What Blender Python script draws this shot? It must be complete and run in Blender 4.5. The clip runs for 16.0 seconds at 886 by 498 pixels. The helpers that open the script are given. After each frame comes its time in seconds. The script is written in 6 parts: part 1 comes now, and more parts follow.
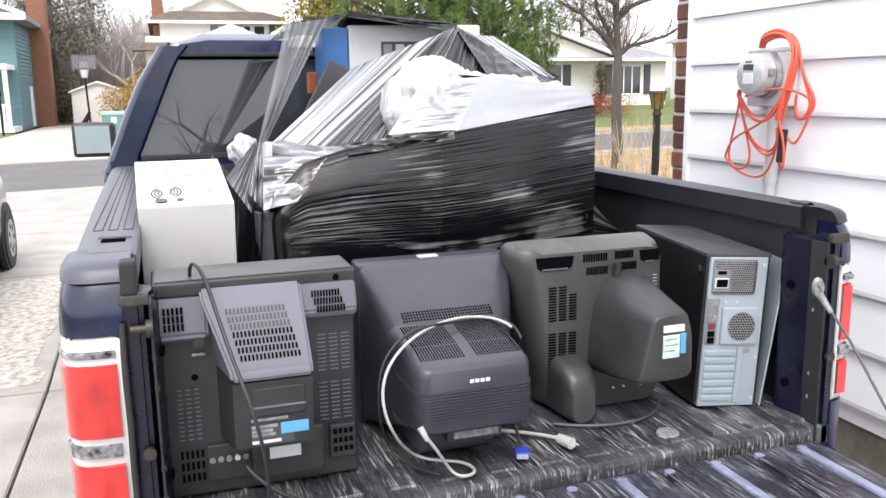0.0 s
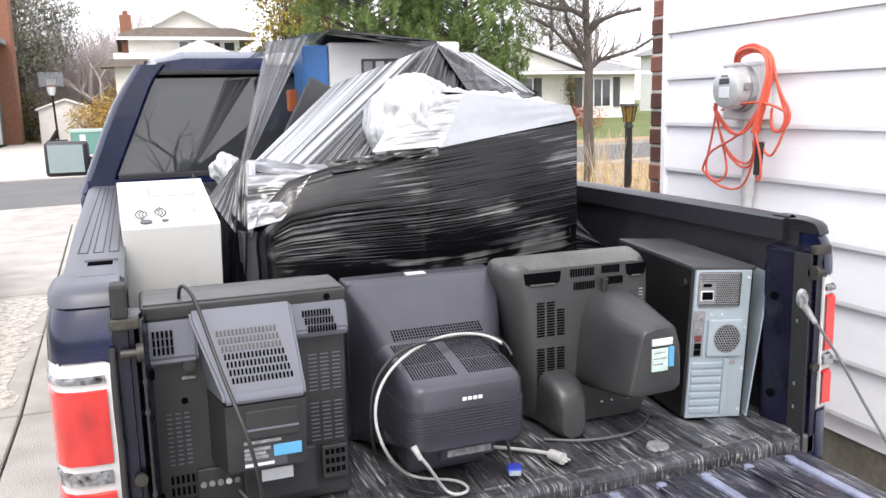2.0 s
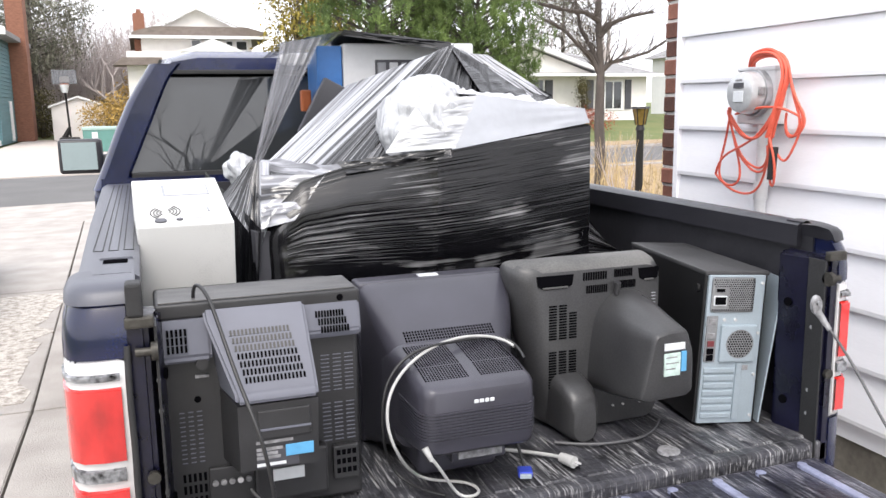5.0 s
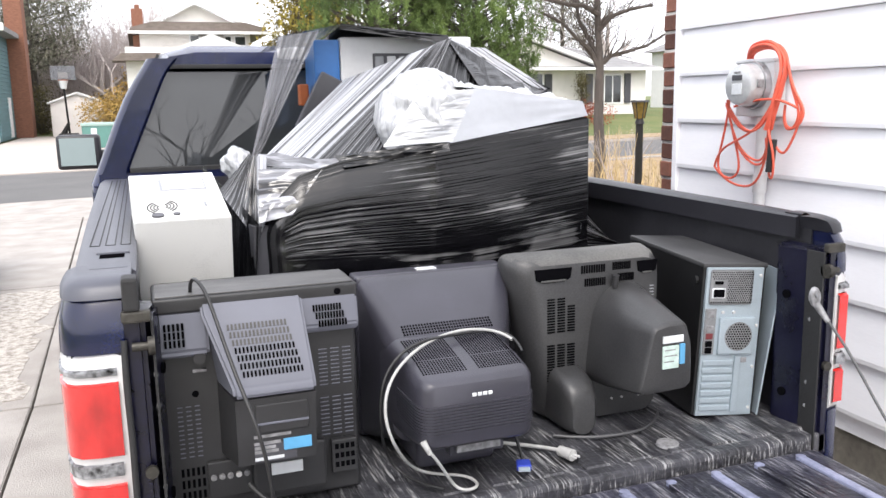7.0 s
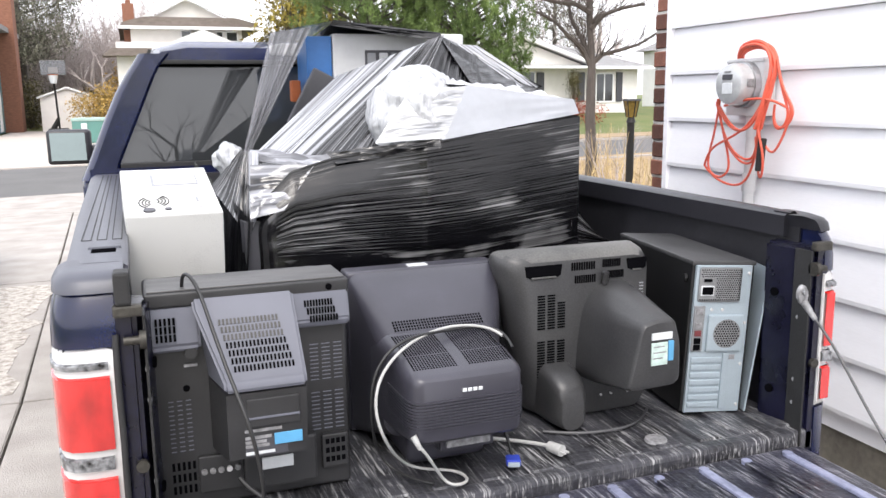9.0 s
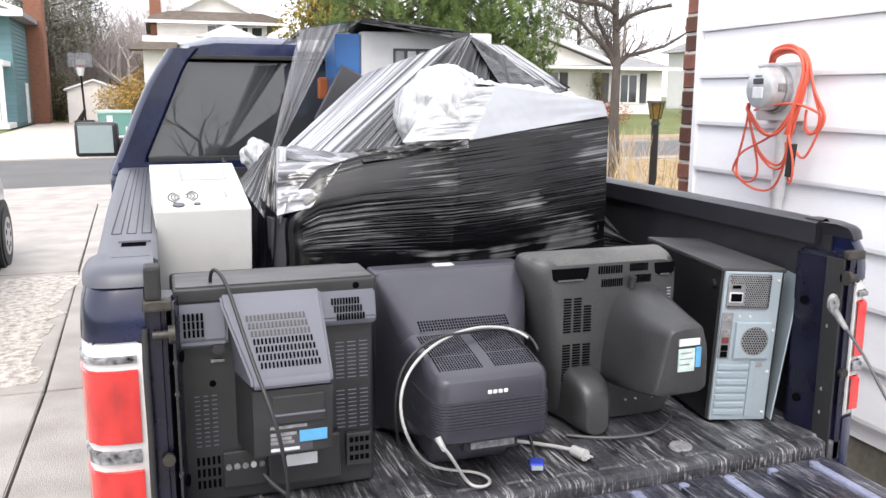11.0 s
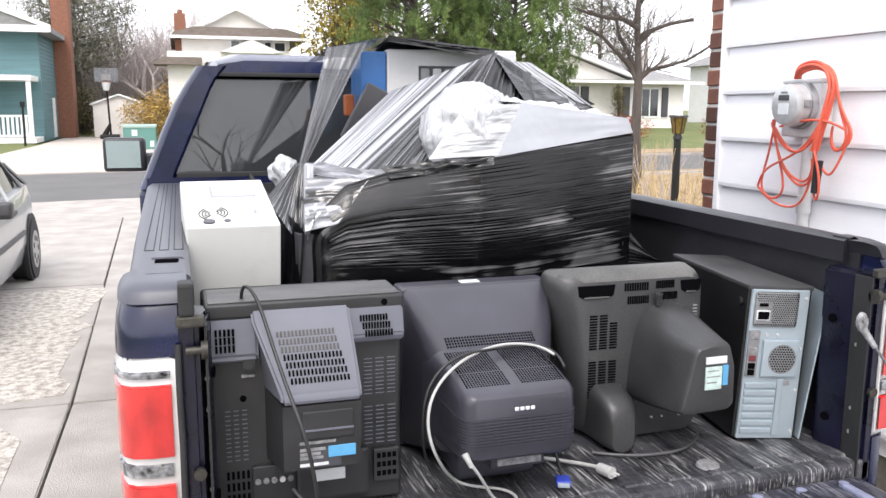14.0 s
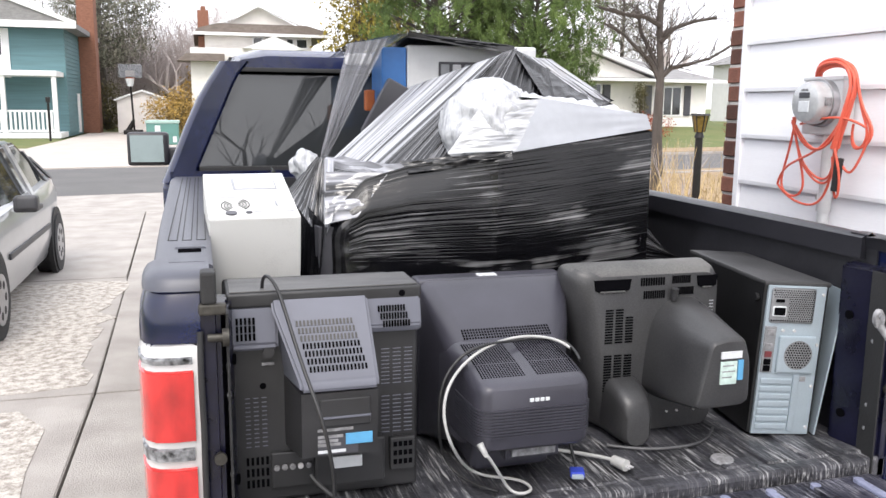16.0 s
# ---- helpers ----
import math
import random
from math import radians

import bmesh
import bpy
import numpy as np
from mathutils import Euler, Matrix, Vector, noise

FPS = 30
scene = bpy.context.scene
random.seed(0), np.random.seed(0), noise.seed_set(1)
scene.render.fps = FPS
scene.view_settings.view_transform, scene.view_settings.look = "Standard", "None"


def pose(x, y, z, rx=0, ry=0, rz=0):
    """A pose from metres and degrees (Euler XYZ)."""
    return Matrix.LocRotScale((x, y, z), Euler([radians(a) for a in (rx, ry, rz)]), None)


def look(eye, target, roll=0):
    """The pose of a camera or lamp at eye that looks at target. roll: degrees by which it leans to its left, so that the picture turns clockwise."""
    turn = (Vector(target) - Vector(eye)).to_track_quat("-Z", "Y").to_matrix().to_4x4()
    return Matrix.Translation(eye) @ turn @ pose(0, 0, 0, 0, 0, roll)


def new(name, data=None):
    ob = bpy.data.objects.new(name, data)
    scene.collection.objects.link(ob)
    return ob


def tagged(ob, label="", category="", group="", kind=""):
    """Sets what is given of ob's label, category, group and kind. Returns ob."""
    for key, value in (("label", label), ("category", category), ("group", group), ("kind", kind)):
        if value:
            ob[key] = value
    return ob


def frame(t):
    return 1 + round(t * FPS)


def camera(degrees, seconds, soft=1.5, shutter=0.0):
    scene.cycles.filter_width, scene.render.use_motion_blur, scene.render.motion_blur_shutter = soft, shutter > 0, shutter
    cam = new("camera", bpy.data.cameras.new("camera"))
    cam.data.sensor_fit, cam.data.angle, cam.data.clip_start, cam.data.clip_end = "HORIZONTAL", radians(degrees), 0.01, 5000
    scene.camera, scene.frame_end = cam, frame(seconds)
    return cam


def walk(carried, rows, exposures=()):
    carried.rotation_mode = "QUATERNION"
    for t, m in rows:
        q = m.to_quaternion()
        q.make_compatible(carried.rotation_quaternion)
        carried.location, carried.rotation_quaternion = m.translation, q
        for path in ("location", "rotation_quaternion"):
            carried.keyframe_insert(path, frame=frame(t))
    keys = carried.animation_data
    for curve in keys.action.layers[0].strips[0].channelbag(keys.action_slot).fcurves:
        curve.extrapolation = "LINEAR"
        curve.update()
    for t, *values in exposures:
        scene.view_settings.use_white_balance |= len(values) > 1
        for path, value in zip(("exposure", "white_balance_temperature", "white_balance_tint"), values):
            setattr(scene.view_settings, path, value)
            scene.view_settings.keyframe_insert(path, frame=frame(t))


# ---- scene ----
cam = camera(56.0, 16.0)
PATH = [
    (0, (-0.711, -1.57, 1.698), (-0.092, 0.294, 1.322), -0.9),
    (0.5, (-0.738, -1.563, 1.701), (-0.056, 0.278, 1.319), 0.1),
    (1, (-0.738, -1.566, 1.707), (-0.051, 0.279, 1.353), -1.2),
    (1.5, (-0.739, -1.558, 1.706), (-0.057, 0.289, 1.355), -1.4),
    (2, (-0.744, -1.557, 1.707), (-0.062, 0.291, 1.362), -1.4),
    (2.5, (-0.746, -1.559, 1.712), (-0.047, 0.286, 1.386), -1.0),
    (3, (-0.749, -1.559, 1.711), (-0.043, 0.282, 1.373), -0.9),
    (3.5, (-0.751, -1.559, 1.709), (-0.072, 0.289, 1.358), -1.4),
    (6, (-0.753, -1.548, 1.71), (-0.096, 0.311, 1.371), -0.7),
    (6.5, (-0.751, -1.546, 1.707), (-0.089, 0.308, 1.357), -0.9),
    (7, (-0.747, -1.553, 1.706), (-0.086, 0.301, 1.351), -1.1),
    (7.5, (-0.747, -1.559, 1.709), (-0.08, 0.295, 1.364), -1.2),
    (8, (-0.75, -1.563, 1.709), (-0.074, 0.288, 1.365), -1.2),
    (8.5, (-0.748, -1.564, 1.707), (-0.073, 0.285, 1.352), -1.3),
    (9, (-0.75, -1.562, 1.705), (-0.07, 0.283, 1.344), -0.7),
    (11.5, (-0.766, -1.546, 1.709), (-0.143, 0.318, 1.337), 0.3),
    (12, (-0.766, -1.544, 1.707), (-0.162, 0.323, 1.32), 0.1),
    (12.5, (-0.769, -1.55, 1.708), (-0.164, 0.319, 1.334), 0.5),
    (13, (-0.787, -1.552, 1.71), (-0.18, 0.318, 1.341), 1.0),
    (13.5, (-0.789, -1.554, 1.713), (-0.191, 0.32, 1.348), 0.5),
    (14, (-0.784, -1.557, 1.719), (-0.192, 0.324, 1.386), 0.2),
    (14.5, (-0.783, -1.552, 1.718), (-0.219, 0.337, 1.378), 0.2),
    (15, (-0.782, -1.552, 1.716), (-0.223, 0.338, 1.377), 0.4),
    (15.5, (-0.791, -1.57, 1.714), (-0.275, 0.332, 1.371), 0.1),
    (16, (-0.787, -1.583, 1.712), (-0.24, 0.311, 1.373), 0.5),
]
walk(cam, [(t, look(eye, target, roll)) for t, eye, target, roll in PATH], [(0, 1.15, 6500, 11.3), (3.5, 1.09, 6500, 11.3), (12.5, 1.08, 6500, 11.3), (16, 0.98, 6500, 11.3)])

# ---- light ----
world = bpy.data.worlds.new("world")
scene.world = world
world.use_nodes = True
wn, wl = world.node_tree.nodes, world.node_tree.links
wn.clear()
sky = wn.new("ShaderNodeTexSky")
sky.sky_type, sky.sun_disc = "NISHITA", False
sky.sun_elevation, sky.sun_rotation = radians(48), radians(200)
sky.dust_density, sky.air_density = 6.0, 1.0
cloud = wn.new("ShaderNodeMixRGB")
cloud.inputs[0].default_value = 0.82
cloud.inputs[2].default_value = (9.6, 9.8, 10.4, 1)
back = wn.new("ShaderNodeBackground")
back.inputs[1].default_value = 0.12
wout = wn.new("ShaderNodeOutputWorld")
wl.new(sky.outputs[0], cloud.inputs[1]), wl.new(cloud.outputs[0], back.inputs[0]), wl.new(back.outputs[0], wout.inputs[0])
sun = new("sun", bpy.data.lights.new("sun", "SUN"))
sun.data.energy, sun.data.angle, sun.data.color = 1.1, radians(25), (1.0, 0.97, 0.92)
sun.matrix_world = look((-6, -14, 20), (0, 0, 0))


# ---- materials ----
def mat(name, color, rough=0.6, metal=0.0, vary=0.12, scale=8.0, bump=0.0, bscale=60.0, stretch=(1, 1, 1), color2=None, spec=0.5, coat=0.0, rvary=0.0, random_obj=0.0, island=0.0, fac=(0.35, 0.65)):
    """A surface with a colour that varies at two scales, and fine relief."""
    m = bpy.data.materials.new(name)
    m.use_nodes = True
    n, l = m.node_tree.nodes, m.node_tree.links
    b = n["Principled BSDF"]
    b.inputs["Roughness"].default_value, b.inputs["Metallic"].default_value = rough, metal
    b.inputs["Specular IOR Level"].default_value, b.inputs["Coat Weight"].default_value = spec, coat
    tc, mp = n.new("ShaderNodeTexCoord"), n.new("ShaderNodeMapping")
    mp.inputs["Scale"].default_value = stretch
    l.new(tc.outputs["Object"], mp.inputs[0])
    big, small = n.new("ShaderNodeTexNoise"), n.new("ShaderNodeTexNoise")
    big.inputs["Scale"].default_value, big.inputs["Detail"].default_value = scale, 4
    small.inputs["Scale"].default_value, small.inputs["Detail"].default_value = bscale, 3
    l.new(mp.outputs[0], big.inputs[0]), l.new(mp.outputs[0], small.inputs[0])
    ramp = n.new("ShaderNodeValToRGB")
    c2 = color2 or tuple(c * (1 - 2 * vary) for c in color)
    ramp.color_ramp.elements[0].position, ramp.color_ramp.elements[1].position = fac
    ramp.color_ramp.elements[0].color, ramp.color_ramp.elements[1].color = (*c2, 1), (*color, 1)
    mixf = n.new("ShaderNodeMath")
    mixf.operation = "MULTIPLY_ADD"
    l.new(small.outputs[0], mixf.inputs[0])
    mixf.inputs[1].default_value = 0.35
    half = n.new("ShaderNodeMath")
    half.operation = "MULTIPLY_ADD"
    l.new(big.outputs[0], half.inputs[0])
    half.inputs[1].default_value, half.inputs[2].default_value = 0.65, 0.0
    l.new(half.outputs[0], mixf.inputs[2])
    l.new(mixf.outputs[0], ramp.inputs[0])
    col = ramp.outputs[0]
    if random_obj or island:
        hsv = n.new("ShaderNodeHueSaturation")
        src = n.new("ShaderNodeObjectInfo").outputs["Random"] if random_obj else n.new("ShaderNodeNewGeometry").outputs["Random Per Island"]
        mr = n.new("ShaderNodeMapRange")
        amount = random_obj or island
        mr.inputs[3].default_value, mr.inputs[4].default_value = 1 - amount, 1 + amount
        l.new(src, mr.inputs[0]), l.new(mr.outputs[0], hsv.inputs["Value"]), l.new(col, hsv.inputs["Color"])
        col = hsv.outputs[0]
    l.new(col, b.inputs["Base Color"])
    if rvary:
        mr2 = n.new("ShaderNodeMapRange")
        mr2.inputs[3].default_value, mr2.inputs[4].default_value = max(0.02, rough - rvary), min(1, rough + rvary)
        l.new(big.outputs[0], mr2.inputs[0]), l.new(mr2.outputs[0], b.inputs["Roughness"])
    if bump:
        bp = n.new("ShaderNodeBump")
        bp.inputs["Strength"].default_value, bp.inputs["Distance"].default_value = bump, 0.01
        l.new(small.outputs[0], bp.inputs["Height"]), l.new(bp.outputs[0], b.inputs["Normal"])
    return m


def glass(name, color, rough=0.02, alpha=0.25):
    m = bpy.data.materials.new(name)
    m.use_nodes = True
    n, l = m.node_tree.nodes, m.node_tree.links
    b = n["Principled BSDF"]
    b.inputs["Base Color"].default_value, b.inputs["Roughness"].default_value = (*color, 1), rough
    t, mx = n.new("ShaderNodeBsdfTransparent"), n.new("ShaderNodeMixShader")
    t.inputs[0].default_value = (*color, 1)
    mx.inputs[0].default_value = alpha
    gl = n.new("ShaderNodeBsdfGlossy")
    gl.inputs["Roughness"].default_value = rough
    fr, mx2 = n.new("ShaderNodeFresnel"), n.new("ShaderNodeMixShader")
    fr.inputs[0].default_value = 1.65
    l.new(t.outputs[0], mx.inputs[1]), l.new(b.outputs[0], mx.inputs[2])
    l.new(fr.outputs[0], mx2.inputs[0]), l.new(mx.outputs[0], mx2.inputs[1]), l.new(gl.outputs[0], mx2.inputs[2])
    l.new(mx2.outputs[0], n["Material Output"].inputs[0])
    return m


def scratched(name, base, pale, rough=0.42, amount=0.5):
    """Dark plastic worn by sliding loads: fine pale scratches in three directions over dusty patches."""
    m = mat(name, tuple(4.5 * c for c in base), rough, 0, 0, 7, 0.2, 90, rvary=0.12, color2=base, fac=(0.40, 0.72))
    n, l = m.node_tree.nodes, m.node_tree.links
    bsdf = n["Principled BSDF"]
    old = bsdf.inputs["Base Color"].links[0].from_socket
    tc = n.new("ShaderNodeTexCoord")
    total = None
    for turn, sx, sy, lo in ((20, 95, 4.0, 0.60), (74, 110, 5.0, 0.58), (-56, 100, 4.5, 0.59), (112, 90, 5.5, 0.60), (14, 7, 5, 0.44)):
        mp, nz, mr = n.new("ShaderNodeMapping"), n.new("ShaderNodeTexNoise"), n.new("ShaderNodeMapRange")
        mp.inputs["Rotation"].default_value = (0, 0, radians(turn))
        mp.inputs["Scale"].default_value = (sx, sy, 12)
        nz.inputs["Scale"].default_value, nz.inputs["Detail"].default_value, nz.inputs["Distortion"].default_value = 1.6, 4, 0.9
        mr.inputs[1].default_value, mr.inputs[2].default_value = lo, lo + 0.12
        mr.inputs[3].default_value, mr.inputs[4].default_value = (0.0, amount) if sx > 10 else (0.22, 1.0)
        l.new(tc.outputs["Object"], mp.inputs[0]), l.new(mp.outputs[0], nz.inputs[0]), l.new(nz.outputs[0], mr.inputs[0])
        if total is None:
            total = mr.outputs[0]
        else:
            add = n.new("ShaderNodeMath")
            add.operation, add.use_clamp = "MAXIMUM" if sx > 10 else "MULTIPLY", True
            l.new(total, add.inputs[0]), l.new(mr.outputs[0], add.inputs[1])
            total = add.outputs[0]
    mix = n.new("ShaderNodeMixRGB")
    mix.inputs[2].default_value = (*pale, 1)
    l.new(total, mix.inputs[0]), l.new(old, mix.inputs[1]), l.new(mix.outputs[0], bsdf.inputs["Base Color"])
    return m


def film_mat(name, dark, light, streak, rough=0.22, cover=1.0, along=(1, 14, 14), bump=0.5, pos=(0.42, 0.62), patch=0.0):
    """Stretched plastic film: fine pulled streaks that run along one axis, glossy, with stripes of thin film. Pale
    streaks on the black films are pull whitening plus painted sky glints.
    """
    m = bpy.data.materials.new(name)
    m.use_nodes = True
    n, l = m.node_tree.nodes, m.node_tree.links
    b = n["Principled BSDF"]
    b.inputs["Specular IOR Level"].default_value = 0.65
    tc, mp = n.new("ShaderNodeTexCoord"), n.new("ShaderNodeMapping")
    mp.inputs["Scale"].default_value = along
    l.new(tc.outputs["UV"], mp.inputs[0])
    a, c = n.new("ShaderNodeTexNoise"), n.new("ShaderNodeTexNoise")
    a.inputs["Scale"].default_value, a.inputs["Detail"].default_value, a.inputs["Distortion"].default_value = streak, 3, 0.3
    c.inputs["Scale"].default_value, c.inputs["Detail"].default_value = streak * 0.35, 5
    l.new(mp.outputs[0], a.inputs[0]), l.new(mp.outputs[0], c.inputs[0])
    mul = n.new("ShaderNodeMath")
    mul.operation = "MULTIPLY_ADD"
    mul.inputs[1].default_value = 0.5
    half = n.new("ShaderNodeMath")
    half.operation = "MULTIPLY"
    half.inputs[1].default_value = 0.5
    l.new(c.outputs[0], half.inputs[0]), l.new(a.outputs[0], mul.inputs[0]), l.new(half.outputs[0], mul.inputs[2])
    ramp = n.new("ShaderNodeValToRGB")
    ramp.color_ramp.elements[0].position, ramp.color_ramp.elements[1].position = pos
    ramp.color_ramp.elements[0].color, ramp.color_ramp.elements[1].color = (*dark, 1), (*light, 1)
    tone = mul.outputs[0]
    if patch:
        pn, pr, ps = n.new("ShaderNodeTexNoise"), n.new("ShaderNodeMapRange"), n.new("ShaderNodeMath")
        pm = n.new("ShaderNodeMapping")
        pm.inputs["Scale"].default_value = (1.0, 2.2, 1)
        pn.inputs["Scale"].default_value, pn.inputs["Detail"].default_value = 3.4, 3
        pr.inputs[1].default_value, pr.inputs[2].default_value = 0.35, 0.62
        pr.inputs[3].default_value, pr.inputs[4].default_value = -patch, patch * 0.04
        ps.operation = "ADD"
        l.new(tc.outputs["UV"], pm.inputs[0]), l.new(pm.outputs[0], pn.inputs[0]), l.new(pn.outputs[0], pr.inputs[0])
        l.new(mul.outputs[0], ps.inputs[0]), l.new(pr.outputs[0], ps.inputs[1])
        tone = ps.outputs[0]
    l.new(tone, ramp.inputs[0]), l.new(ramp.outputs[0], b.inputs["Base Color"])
    rr = n.new("ShaderNodeMapRange")
    rr.inputs[3].default_value, rr.inputs[4].default_value = rough * 0.6, rough * 1.7
    l.new(c.outputs[0], rr.inputs[0]), l.new(rr.outputs[0], b.inputs["Roughness"])
    bp = n.new("ShaderNodeBump")
    bp.inputs["Strength"].default_value, bp.inputs["Distance"].default_value = bump, 0.012
    l.new(mul.outputs[0], bp.inputs["Height"]), l.new(bp.outputs[0], b.inputs["Normal"])
    if cover < 1:
        t, mx = n.new("ShaderNodeBsdfTransparent"), n.new("ShaderNodeMixShader")
        ca = n.new("ShaderNodeMapRange")
        ca.inputs[1].default_value, ca.inputs[2].default_value = pos
        ca.inputs[3].default_value, ca.inputs[4].default_value = min(1, cover + 0.35), max(0, cover - 0.35)
        l.new(mul.outputs[0], ca.inputs[0]), l.new(ca.outputs[0], mx.inputs[0])
        l.new(t.outputs[0], mx.inputs[1]), l.new(b.outputs[0], mx.inputs[2])
        l.new(mx.outputs[0], n["Material Output"].inputs[0])
    return m


